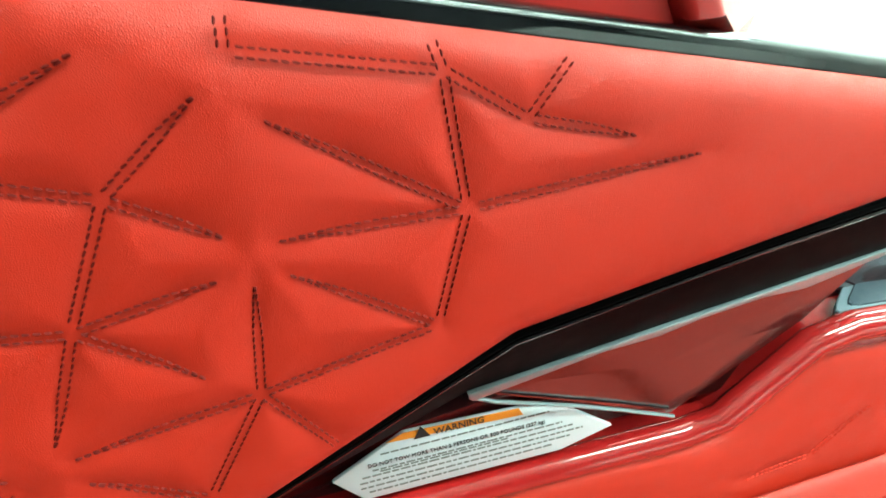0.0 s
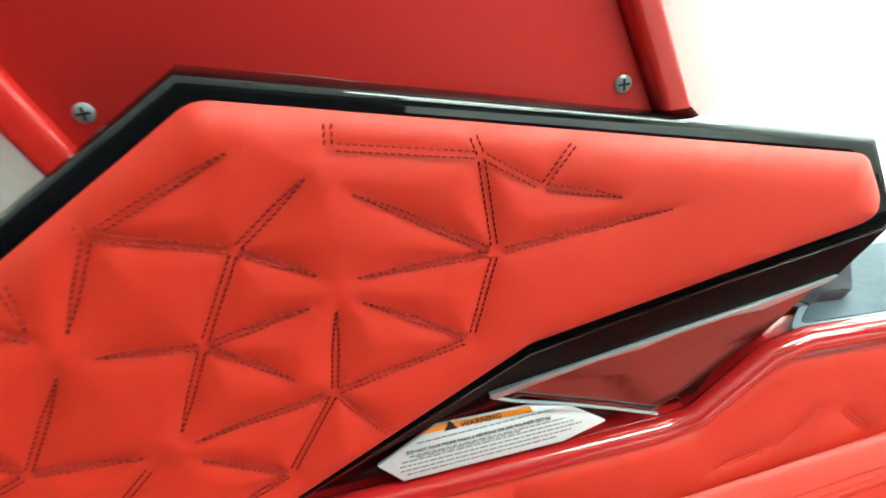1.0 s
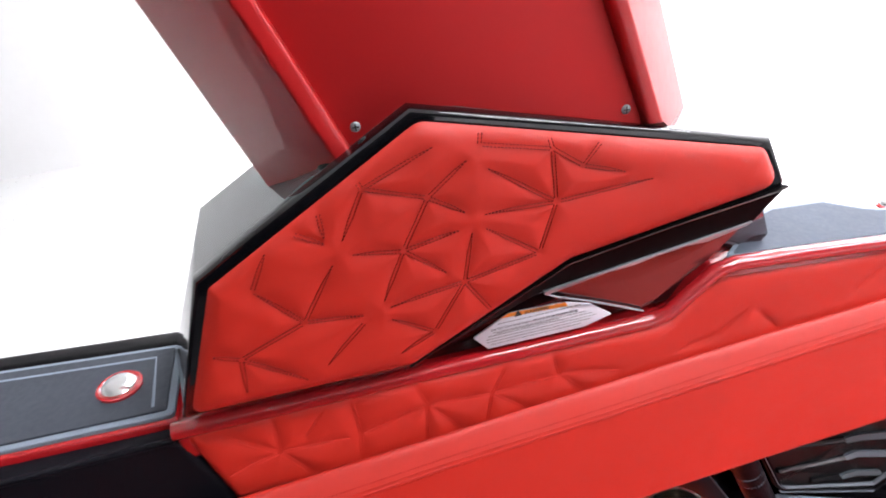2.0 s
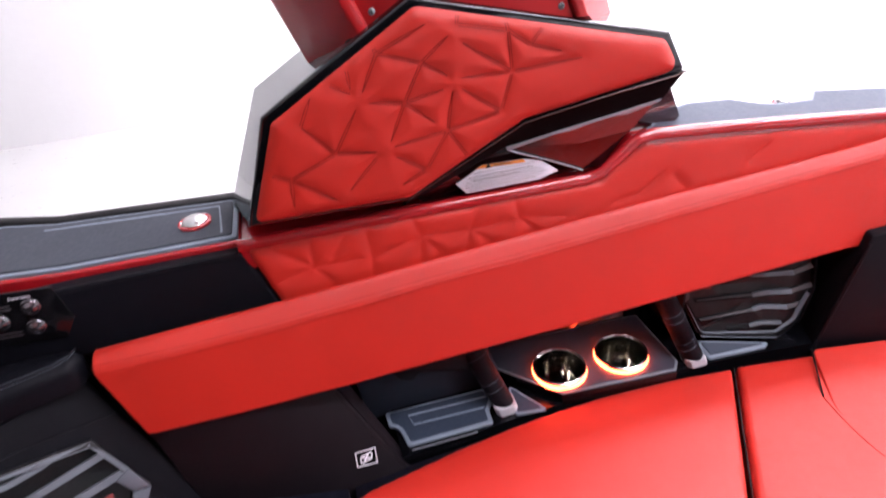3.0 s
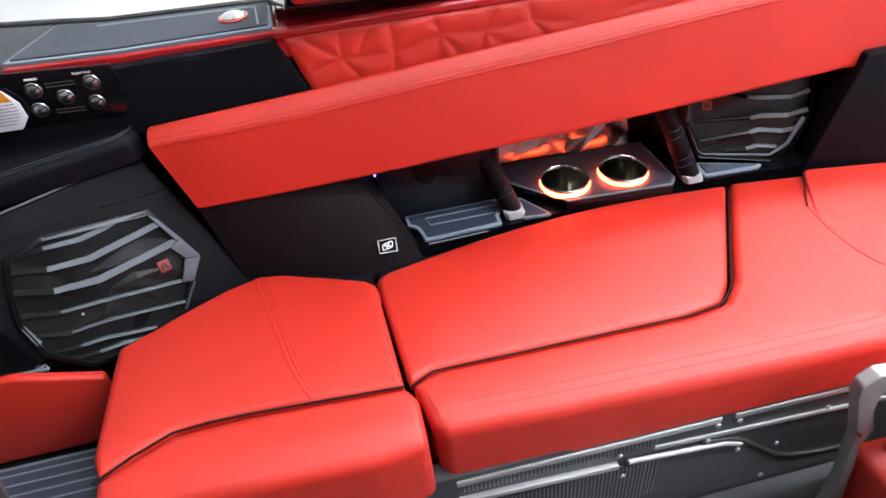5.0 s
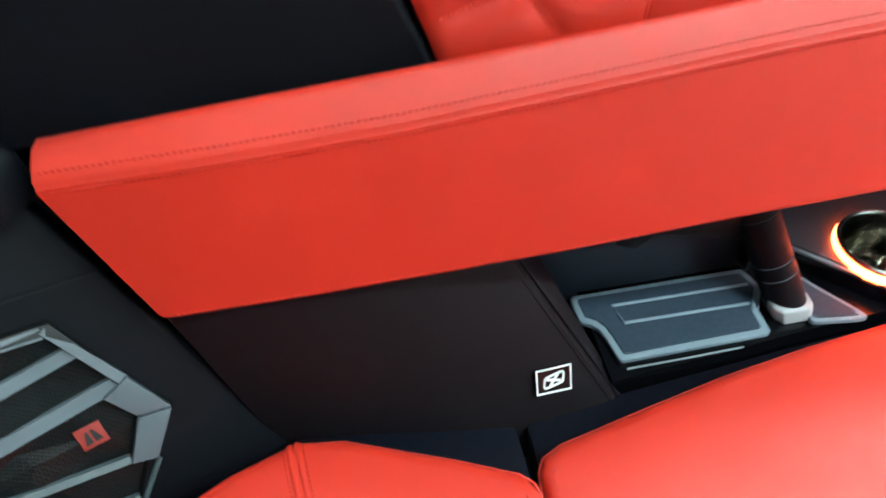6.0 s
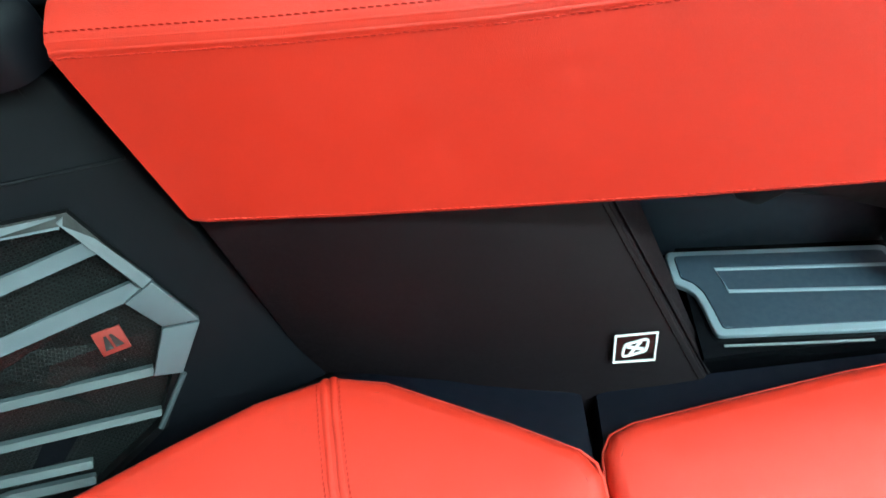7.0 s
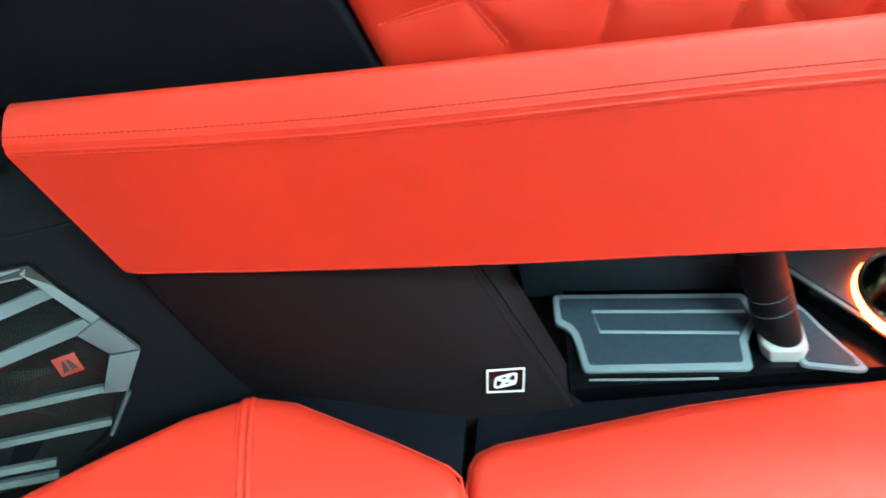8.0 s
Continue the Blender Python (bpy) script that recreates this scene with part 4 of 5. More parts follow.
K_BL, K_BR, K_TL, K_TR = V(-0.207, 0.054, 0.3845), V(0.132, 0.030, 0.376), V(-0.265, 0.088, 0.625), V(-0.002, 0.126, 0.61)


def kick_patch(p, t, h):
    q = K_BL.lerp(K_BR, p).lerp(K_TL.lerp(K_TR, p), t)
    return q + KN * (h + 0.016 * (1 - (2 * min(max(p, 0.0), 1.0) - 1) ** 2))


part("padding", pillow(rounded([(0, 0), (1, 0), (1, 1), (0, 1)], 0.02, 4), -0.10, 0.0, 0.012, 0.00005, lambda p, t, h: kick_patch(p, t, h - (0.003 if h > -0.05 else 0))), kick_vinyl, kp)
part("seam", tube([kick_patch(0.992, 0.02 + 0.095 * i, -0.0075) for i in range(11)], 0.0032, 8), kick_vinyl, kp)
part("stitching", dashes([[(kick_patch(0.974, 0.05 + 0.09 * i, -0.0022), KN) for i in range(11)]], 0.0045, 0.0032, 0.0007), black_piping, kp)
part("return_panel", slab([(-0.001, 0.130, 0.61), (0.118, 0.0455, 0.400), (0.113, 0.078, 0.405), (0.016, 0.146, 0.61)], (-0.012, 0.015, -0.004), 0.0006), kick_vinyl, kp)
EMB = [kick_uv(q) for q in ((0.0215, 0.051, 0.4605), (0.0555, 0.0545, 0.4555), (0.0565, 0.067, 0.4785), (0.0225, 0.062, 0.4830))]
EC = kick_uv((0.039, 0.0586, 0.4694))
em = part("emblem", slab([kick(u, v, 0.0026) for u, v in EMB], KN * 0.0008), black_gloss, kp, "black emblem with white outline")


def outline_band(pts, w):
    inn = inset(pts, w)
    out = pts if area(pts) > 0 else pts[::-1]
    n = len(out)
    return loft([[kick(*out[i], 0.0034), kick(*out[i], 0.0044), kick(*inn[i], 0.0044), kick(*inn[i], 0.0034)] for i in list(range(n)) + [0]], caps=False)


part("emblem_line", outline_band(EMB, 0.0015), white_ink, em)


def emb(pts):
    return [(EC[0] + u * 0.80, EC[1] + v * 0.72 - u * 0.02) for u, v in pts]


part("emblem_line", outline_band(rounded(emb([(-0.0155, -0.0105), (0.011, -0.0075), (0.0155, 0.0105), (-0.011, 0.0075)]), 0.004, 4), 0.0019), white_ink, em)
part("emblem_line", slab([kick(u, v, 0.0034) for u, v in emb([(-0.007, -0.006), (-0.003, -0.006), (0.007, 0.006), (0.003, 0.006)])], KN * 0.001), white_ink, em)
part("emblem_line", slab([kick(u, v, 0.0034) for u, v in emb([(-0.009, 0.002), (-0.007, 0.005), (0.009, -0.002), (0.007, -0.005)])], KN * 0.001), white_ink, em)

# ---- red bolster ----
bol = thing("bolster", (0.3, 0.11, 0.62), "long red leather bolster along the side of the boat", "bolster")


def bolster_section(x, y, slant, zb, zf, zt, depth, tuck=0.0):
    """Cross-section: lower lip, front face, folded top edge, back."""
    prof = rounded([(0.0, zb), (0.024, zf), (0.024 + depth, zt), (0.032 + depth, zb + 0.02), (0.02, zb - 0.003)], [0.009, 0.026, 0.014, 0.006, 0.006], 6)
    return [V(x + slant * (z - zb) + tuck * max(d - 0.018, 0.0) / depth, y + d, z) for d, z in prof]


def along(sec, start, dist):
    """The point at a distance along a section, from its point number start."""
    step = 1 if dist > 0 else -1
    left, i = abs(dist), start
    while True:
        d = (sec[i + step] - sec[i]).length
        if left <= d:
            return sec[i].lerp(sec[i + step], left / d)
        left -= d
        i += step


SECT = [(-0.2495, 0.09, -0.37, 0.627, 0.716, 0.724, 0.014, 0.046), (-0.2545, 0.085, -0.37, 0.618, 0.724, 0.737, 0.021, 0.031), (-0.257, 0.081, -0.37, 0.613, 0.729, 0.746, 0.026, 0.019), (-0.2555, 0.0785, -0.365, 0.611, 0.731, 0.751, 0.03, 0.010), (-0.247, 0.078, -0.35, 0.61, 0.732, 0.754, 0.031, 0.003),
        (-0.15, 0.079, -0.2, 0.608, 0.7315, 0.761, 0.03), (-0.05, 0.081, -0.08, 0.607, 0.7335, 0.767, 0.028), (0.05, 0.083, 0, 0.607, 0.74, 0.773, 0.026),
        (0.2, 0.088, 0, 0.608, 0.748, 0.781, 0.022), (0.4, 0.092, 0, 0.61, 0.756, 0.791, 0.022), (0.6, 0.094, 0, 0.616, 0.769, 0.801, 0.022),
        (0.8, 0.094, 0, 0.624, 0.782, 0.81, 0.022), (0.93, 0.094, 0, 0.63, 0.791, 0.817, 0.022), (0.97, 0.094, 0, 0.627, 0.794, 0.82, 0.022),
        (1.09, 0.094, 0, 0.587, 0.8, 0.83, 0.022), (1.4, 0.094, 0, 0.487, 0.82, 0.856, 0.022)]
secs = [bolster_section(*q) for q in SECT]
part("cushion", loft(secs), red_leather, bol, "", 50)
FOLD = 10
for dist, up in ((-0.0068, (0, -0.95, 0.3)), (0.0068, (0, -0.25, 0.95))):
    part("stitching", dashes([[(along(q, FOLD, dist) + V(up) * 0.0003, up) for q in secs[1:14]]], 0.0042, 0.0031, 0.0005), seam_thread, bol, "tonal red stitching")
for dist in (-0.0026, 0.0026):
    part("seam_band", tube([along(q, FOLD, dist) + V(0, 0.0018, -0.0021) for q in secs[3:14]], 0.0029, 10), red_leather, bol)
part("stitching", dashes([[(V(q[0], q[1] + 0.0014, q[3] + 0.006), (0, -1, 0.2)) for q in SECT[4:13]]], 0.0045, 0.0034, 0.0005), red_thread, bol)

# black panel below the bend of the bolster
bend = thing("bow_upholstery", (1.0, 0.03, 0.40), "black vinyl panel below the bend of the bolster", "side panel")
part("padding", slab([(0.885, 0.072, 0.40), (0.958, 0.078, 0.66), (1.4, 0.09, 0.66), (1.4, 0.02, 0.40), (1.1, 0.03, 0.40)], (0.02, 0.12, 0), 0.006), black_vinyl, bend)
part("edge_welt", tube([(0.893, 0.074, 0.42), (0.957, 0.079, 0.645)], 0.004, 8), black_vinyl, bend)
part("stitching", dashes([[(V(0.913, 0.074, 0.43), (0, -1, 0.1)), (V(0.974, 0.078, 0.64), (0, -1, 0.1))]], 0.0045, 0.0032, 0.0007), dark_thread, bend)

# ---- console under the bolster ----
SHELF = [(0.098, 0.062), (0.13, 0.066), (0.2, 0.071), (0.3, 0.081), (0.45, 0.092), (0.6, 0.094), (0.74, 0.088), (0.95, 0.070), (0.95, 0.224), (0.098, 0.224)]
solid("console_shelf", plate_with_holes(SHELF, [(0.411, 0.144, 0.0432), (0.534, 0.145, 0.0432)], 0.34, 0.4405), shelf_black, "black moulded console shelf beside the seat")
solid("console_back", slab([(0.058, 0.172, 0.43), (0.29, 0.172, 0.43), (0.29, 0.195, 0.66), (0.03, 0.195, 0.66)], (0, 0.02, 0), 0.003), material("navy_gloss", (0.020, 0.027, 0.040), 0.42, coat=0.0, vary=0.12),
      "dark navy gloss back wall of the storage tray")
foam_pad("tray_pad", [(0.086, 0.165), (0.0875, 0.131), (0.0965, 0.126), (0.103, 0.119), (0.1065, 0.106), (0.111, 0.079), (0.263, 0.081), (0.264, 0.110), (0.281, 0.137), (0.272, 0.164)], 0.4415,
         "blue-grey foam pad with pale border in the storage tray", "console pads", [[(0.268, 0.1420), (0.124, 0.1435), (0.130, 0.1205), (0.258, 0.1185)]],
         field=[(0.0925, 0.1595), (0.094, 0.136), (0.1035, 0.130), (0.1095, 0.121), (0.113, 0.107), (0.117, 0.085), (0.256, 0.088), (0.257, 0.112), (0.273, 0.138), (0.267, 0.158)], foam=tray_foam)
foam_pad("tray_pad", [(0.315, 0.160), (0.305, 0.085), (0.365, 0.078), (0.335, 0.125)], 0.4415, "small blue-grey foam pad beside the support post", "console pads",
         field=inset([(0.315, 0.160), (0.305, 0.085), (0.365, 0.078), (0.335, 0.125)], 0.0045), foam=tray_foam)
foam_pad("tray_pad", [(0.690, 0.150), (0.688, 0.096), (0.800, 0.090), (0.815, 0.098)], 0.4415, "blue-grey foam pad in front of the bow loudspeaker", "console pads")
solid("tray_rim", tube([(0.116, 0.0725, 0.4415), (0.18, 0.0730, 0.4415), (0.232, 0.0745, 0.4410)], 0.0012, 6), console_border, "thin pale rim in front of the tray pad")
holder = thing("tray_bracket", (0.18, 0.165, 0.52), "black plastic bracket under the bolster", "bracket")
part("bracket_body", slab([(0.104, 0.150, 0.60), (0.112, 0.150, 0.546), (0.121, 0.150, 0.529), (0.142, 0.150, 0.519), (0.158, 0.150, 0.533), (0.195, 0.150, 0.526), (0.245, 0.150, 0.507), (0.262, 0.150, 0.52), (0.262, 0.150, 0.60)], (0, 0.016, 0), 0.004), black_plastic, holder)
spark = thing("indicator_light", (0.042, 0.13, 0.577), "tiny blue indicator light under the bolster", "light")
part("lens", lathe([(0.002, 0.0), (0.002, 0.0015), (0.0, 0.0025)], (0.042, 0.130, 0.577), 12, (0, -1, 0.3)), led_blue, spark)


def post(foot, head):
    foot, head = V(foot), V(head)
    ob = thing("support_post", foot, "black leather-wrapped post with a pale foot, holding the bolster", "post", "support posts")
    ax = (head - foot).normalized()
    L = (head - foot).length
    prof = [(0.0190, 0.006)]
    rings = [L * k for k in (0.22, 0.30, 0.56, 0.64, 0.88)]
    for z in rings:
        prof += [(0.0193, z - 0.006), (0.0195, z - 0.0012), (0.0186, z), (0.0195, z + 0.0012)]
    prof += [(0.0190, L + 0.03)]
    sleeve = part("sleeve", lathe(prof, foot, 28, ax), black_vinyl, ob, "stitched black leather sleeve")
    u = ax.cross(V(0, 1, 0)).normalized()
    w = ax.cross(u)
    for z in rings[:4]:
        turn = [(2 * math.pi * k / 30) for k in range(31)]
        part("stitching", dashes([[(foot + ax * z + (u * math.cos(a) + w * math.sin(a)) * 0.0192, u * math.cos(a) + w * math.sin(a)) for a in turn]], 0.0046, 0.0040, 0.0006), grey_thread, sleeve, "pale grey stitching")
    base = [(-0.0205, -0.011), (-0.014, -0.0190), (0.014, -0.0190), (0.0205, -0.011), (0.0205, 0.013), (0.014, 0.020), (-0.014, 0.020), (-0.0205, 0.013)]
    part("foot", pillow(rounded(base, 0.004, 3), 0.0, 0.016, 0.003, 0.0, lambda p, q, h: V(foot.x + p - 0.3 * h, foot.y + q + 0.15 * h, foot.z + h)), pale_plastic, ob, "pale grey plastic foot")


post((0.296, 0.110, 0.4415), (0.231, 0.193, 0.61))
post((0.664, 0.106, 0.4415), (0.590, 0.140, 0.62))

# cup console
cups = thing("cup_console", (0.47, 0.13, 0.43), "raised dark console with pale borders around two cup holders", "console")
TOPC = [(0.300, 0.186), (0.395, 0.088), (0.612, 0.080), (0.628, 0.100), (0.622, 0.249), (0.298, 0.252)]
CUPS = ((0.411, 0.144), (0.534, 0.145))
WELLS = [(x, y, 0.0435) for x, y in CUPS]
part("console_body", plate_with_holes(rounded(TOPC, 0.005, 3), WELLS, 0.4335, 0.462, sink=0.03), black_gloss, cups)
part("console_edge", plate_with_holes(rounded(inset(TOPC, 0.002), 0.004, 3), WELLS, 0.4345, 0.4645, sink=0.03), console_border, cups, "pale grey border")
part("console_field", plate_with_holes(rounded(inset(TOPC, 0.0065), 0.004, 3), WELLS, 0.435, 0.4665, sink=0.03), console_foam, cups, "dark blue-grey foam field")
for x, y in CUPS:
    z = 0.4665 - 0.03 * (x - 0.30)
    ob = thing("cup_holder", (x, y, z), "polished steel cup holder with a glowing red ring", "cup holder", "cup holders")
    part("cup", lathe([(0.0452, 0.0120), (0.0440, 0.0116), (0.0428, 0.0095), (0.0420, -0.010), (0.0398, -0.078), (0.0375, -0.083), (0.0, -0.0835)], (x, y, z), 56), cup_steel, ob, "polished steel cup")
    part("rim", lathe([(0.0450, 0.0072), (0.0482, 0.0080), (0.0488, 0.0100), (0.0480, 0.0120), (0.0462, 0.0130), (0.0446, 0.0124), (0.0440, 0.0112)], (x, y, z), 56), bright_metal, ob, "bright steel rim")
    part("light_ring", lathe([(0.0440, -0.002), (0.0492, -0.002), (0.0500, 0.0030), (0.0490, 0.0066), (0.0455, 0.0072), (0.0440, 0.006)], (x, y, z), 56), led_red, ob, "glowing orange-red ring")
    part("drain", lathe([(0.0, 0.0), (0.009, 0.0), (0.009, 0.002), (0.0, 0.0022)], (x, y, z - 0.0832), 16), black_plastic, ob)

mirror = thing("faceted_backsplash", (0.45, 0.255, 0.47), "smoked mirror panel of flat facets behind the cup holders", "panel")
rng = random.Random(11)
grid = [[V(0.288 + 0.052 * i + rng.uniform(-0.014, 0.014), 0.2480 + rng.uniform(-0.003, 0.003) + 0.0100 * j, 0.452 + 0.043 * j + rng.uniform(-0.009, 0.009)) for j in range(5)] for i in range(7)]
for i in range(6):
    for j in range(4):
        a, q, c, d = grid[i][j], grid[i + 1][j], grid[i + 1][j + 1], grid[i][j + 1]
        for tri in ((a, q, c), (a, c, d)):
            part("facet", slab(tri, (0, 0.006, 0)), smoked_chrome, mirror, "", 2)
part("backing", box(0.279, 0.661, 0.2878, 0.2900, 0.44, 0.70), black_plastic, mirror)


def spk2(u, v, h):
    return V(0.80 + u * 0.985, 0.155 + 0.28 * v - u * 0.14 - h * 0.96, 0.535 + v * 0.96 + h * 0.28 - u * 0.05)


OUT2 = [(-0.165, 0.09), (-0.136, -0.01), (-0.112, -0.074), (-0.10, -0.084), (0.045, -0.103), (0.093, -0.069), (0.122, -0.007), (0.126, 0.09)]
speaker2 = grille("black loudspeaker grille with grey slanted slats under the bolster", OUT2,
                  [([(-0.06, 0.066), (0.008, 0.064), (0.077, 0.064)], 0.007), ([(-0.052, 0.045), (-0.010, 0.034), (0.02, 0.031), (0.078, 0.029)], 0.008),
                   ([(-0.114, -0.008), (-0.003, -0.008), (0.021, -0.005), (0.074, -0.008)], 0.0085), ([(-0.109, -0.048), (-0.003, -0.038), (0.015, -0.033), (0.065, -0.040)], 0.0075),
                   ([(-0.053, -0.073), (-0.009, -0.071), (0.013, -0.066), (0.054, -0.071)], 0.006)], spk2, (0.80, 0.15, 0.44),
                  [([(-0.131, -0.015), (-0.109, -0.067), (-0.101, -0.075)], 0.0035), ([(-0.101, -0.075), (0.041, -0.087)], 0.003), ([(0.041, -0.087), (0.076, -0.065)], 0.004),
                   ([(0.076, -0.065), (0.089, -0.040), (0.106, -0.014)], 0.006), ([(-0.107, -0.081), (0.045, -0.100)], 0.0022)], (-0.092, 0.023))
part("corner_plate", slab([spk2(u, v, 0.010) for u, v in ((-0.152, 0.06), (-0.126, 0.06), (-0.127, 0.0), (-0.134, -0.008))], spk2(0, 0, 0.003) - spk2(0, 0, 0), 0.0006), badge_grey, speaker2, "dim grey corner plate")
for pts in (((0.078, 0.029), (0.116, 0.039)), ((0.074, -0.008), (0.116, 0.001)), ((0.065, -0.040), (0.095, -0.036))):
    part("slat_tail", ribbon(list(pts), 0.008, 0.010, 0.006, spk2), badge_grey, speaker2, "dim grey slat end")
for pts in (((-0.112, -0.008), (-0.004, -0.0065)), ((-0.107, -0.0475), (-0.004, -0.037)), ((-0.112, 0.059), (-0.052, 0.045))):
    part("slat_line", ribbon(list(pts), 0.0028, 0.0125, 0.006, spk2), badge_grey, speaker2, "thin dim slat line")

# ---- seats ----

def lean(bm, lift, slope):
    """Tips the top of a cushion gently along the boat; its foot stays level."""
    for v in bm.verts:
        v.co.z += min(max((v.co.z - 0.345) / 0.09, 0.0), 1.0) * (lift + slope * v.co.x)
    return bm


def stern(bm):
    return lean(bm, -0.003, -0.068)


def benchward(bm):
    return lean(bm, 0.001, -0.035)


corner = thing("corner_cushion", (-0.2, -0.12, 0.36), "red leather corner seat cushion with a stitched seam and black piping", "seat cushion", "seat cushions")
CTOP = rounded([(-0.410, -0.082), (-0.303, -0.014), (-0.247, 0.019), (-0.192, 0.040), (-0.152, 0.036), (-0.06, 0.004), (-0.010, -0.016), (0.004, -0.035), (0.014, -0.258), (-0.21, -0.254), (-0.31, -0.262), (-0.40, -0.315), (-0.412, -0.28)],
               [0.02, 0.05, 0.05, 0.02, 0.03, 0.05, 0.012, 0.02, 0.004, 0.05, 0.05, 0.01, 0.01], 5)
part("cushion_base", stern(pillow(inset(CTOP, 0.003), 0.345, 0.448, 0.003)), navy_vinyl, corner, "dark navy side band")
ctop = part("seat_top", stern(pillow(CTOP, 0.446, 0.470, 0.013, 0.004)), red_leather, corner, "", 60)
CFR = rounded([(0.016, -0.262), (0.030, -0.285), (0.030, -0.362), (-0.05, -0.372), (-0.40, -0.372), (-0.40, -0.320), (-0.31, -0.268), (-0.21, -0.260)], [0.006, 0.012, 0.02, 0.03, 0.02, 0.006, 0.05, 0.05], 5)
part("front_roll", stern(droop(pillow(CFR, 0.335, 0.471, 0.014, 0.003), -0.318, 0.055, 0.016)), red_leather, corner, "red leather front roll", 60)
part("piping", stern(tube([(0.015, -0.260, 0.468), (-0.10, -0.2585, 0.469), (-0.21, -0.257, 0.469), (-0.26, -0.2585, 0.469), (-0.31, -0.265, 0.469), (-0.36, -0.291, 0.468), (-0.405, -0.320, 0.465)], 0.0018, 8)), black_piping, corner, "black piping")
sm = [(-0.1945, 0.0365), (-0.1938, 0.033), (-0.1930, 0.028), (-0.1915, 0.020), (-0.1895, 0.010), (-0.1875, 0.0), (-0.178, -0.045), (-0.167, -0.085), (-0.156, -0.13), (-0.147, -0.168), (-0.137, -0.203), (-0.122, -0.238), (-0.115, -0.250)]
for off in (-0.0085, 0.0085):
    part("stitching", dashes([[(laid(ctop, x + off, y, 0.0002), (0, 0, 1)) for x, y in sm]], 0.0042, 0.0031, 0.0005), seam_thread, corner)
for off in (-0.0036, 0.0036):
    part("fold", tube([laid(ctop, x + off, y, -0.0022) for x, y in sm], 0.0036, 10, squash=0.9), red_leather, corner)


def side_band(inner, outer, z1, z0):
    return loft([[V(a[0], a[1], z1), V(b[0], b[1], z0), V(b[0], b[1], z0 - 0.05), V(a[0], a[1] - 0.01, z0 - 0.05)] for a, b in zip(inner, outer)])


part("side_band", stern(side_band([(-0.30, -0.012), (-0.195, 0.037), (-0.152, 0.033), (-0.09, 0.012), (-0.015, -0.016), (0.000, -0.03)], [(-0.30, -0.005), (-0.205, 0.060), (-0.15, 0.062), (-0.083, 0.059), (-0.012, 0.044), (0.000, 0.040)], 0.452, 0.430)), navy_vinyl, corner, "dark navy sloping band")
part("welt", stern(tube([(-0.410, -0.084, 0.4585), (-0.303, -0.0155, 0.4585), (-0.247, 0.0175, 0.4585), (-0.192, 0.039, 0.4585), (-0.152, 0.0355, 0.4585), (-0.06, 0.0035, 0.4585), (-0.010, -0.0165, 0.4585), (0.0005, -0.025, 0.458), (0.0045, -0.040, 0.4565), (0.0055, -0.065, 0.455)], 0.0016, 6)), red_leather, corner)

bench = thing("bench_cushion", (0.4, -0.15, 0.36), "long red leather bench cushion with black piping", "seat cushion", "seat cushions")
BTOP = rounded([(0.006, -0.018), (0.014, -0.002), (0.032, 0.007), (0.11, 0.026), (0.20, 0.047), (0.29, 0.063), (0.38, 0.075), (0.47, 0.082), (0.60, 0.083), (0.724, 0.074), (0.577, -0.181), (0.541, -0.218), (0.472, -0.2295), (0.217, -0.232), (0.060, -0.2325), (0.022, -0.250)],
               [0.012, 0.012, 0.02, 0.1, 0.1, 0.1, 0.1, 0.1, 0.1, 0.006, 0.05, 0.04, 0.05, 0.05, 0.04, 0.006], 5)
part("cushion_base", benchward(pillow(inset(BTOP, 0.003), 0.345, 0.437, 0.003)), navy_vinyl, bench, "dark navy side band")
part("seat_top", benchward(pillow(BTOP, 0.435, 0.457, 0.012, 0.004)), red_leather, bench, "", 60)
part("side_band", benchward(side_band([(0.010, -0.012), (0.030, 0.003), (0.11, 0.022), (0.20, 0.043), (0.29, 0.059), (0.38, 0.071), (0.47, 0.078), (0.60, 0.079), (0.715, 0.072)], [(0.012, 0.040), (0.030, 0.046), (0.11, 0.058), (0.20, 0.068), (0.29, 0.078), (0.38, 0.085), (0.47, 0.090), (0.60, 0.092), (0.715, 0.083)], 0.440, 0.426)), navy_vinyl, bench, "dark navy sloping band")
part("welt", benchward(tube([(0.0075, -0.060, 0.4430), (0.0055, -0.034, 0.4455), (0.0075, -0.0145, 0.447), (0.014, -0.0025, 0.447), (0.032, 0.0065, 0.447), (0.11, 0.0255, 0.447), (0.20, 0.0465, 0.447), (0.29, 0.0625, 0.447), (0.38, 0.0745, 0.447), (0.47, 0.0815, 0.447)], 0.0016, 6)), red_leather, bench)
BL = rounded([(0.026, -0.258), (0.060, -0.2405), (0.217, -0.240), (0.472, -0.2375), (0.545, -0.225), (0.586, -0.184), (0.732, 0.073), (0.877, 0.058), (1.35, 0.005), (1.35, -0.365), (0.77, -0.358), (0.24, -0.352), (0.058, -0.346), (0.044, -0.330)], [0.008, 0.03, 0.05, 0.05, 0.04, 0.05, 0.006, 0.1, 0, 0, 0.05, 0.05, 0.02, 0.015], 5)
broll = part("front_roll", benchward(droop(pillow(BL, 0.338, 0.462, 0.013, 0.003), -0.298, 0.06, 0.020)), red_leather, bench, "red leather front roll running round the seat end", 60)
part("piping", benchward(tube([(0.023, -0.254, 0.452), (0.06, -0.2365, 0.456), (0.217, -0.236, 0.457), (0.472, -0.2335, 0.457), (0.512, -0.228, 0.457), (0.543, -0.2215, 0.457), (0.567, -0.200, 0.457), (0.5815, -0.1825, 0.457), (0.728, 0.074, 0.452)], 0.0016, 8)), black_piping, bench, "black piping")
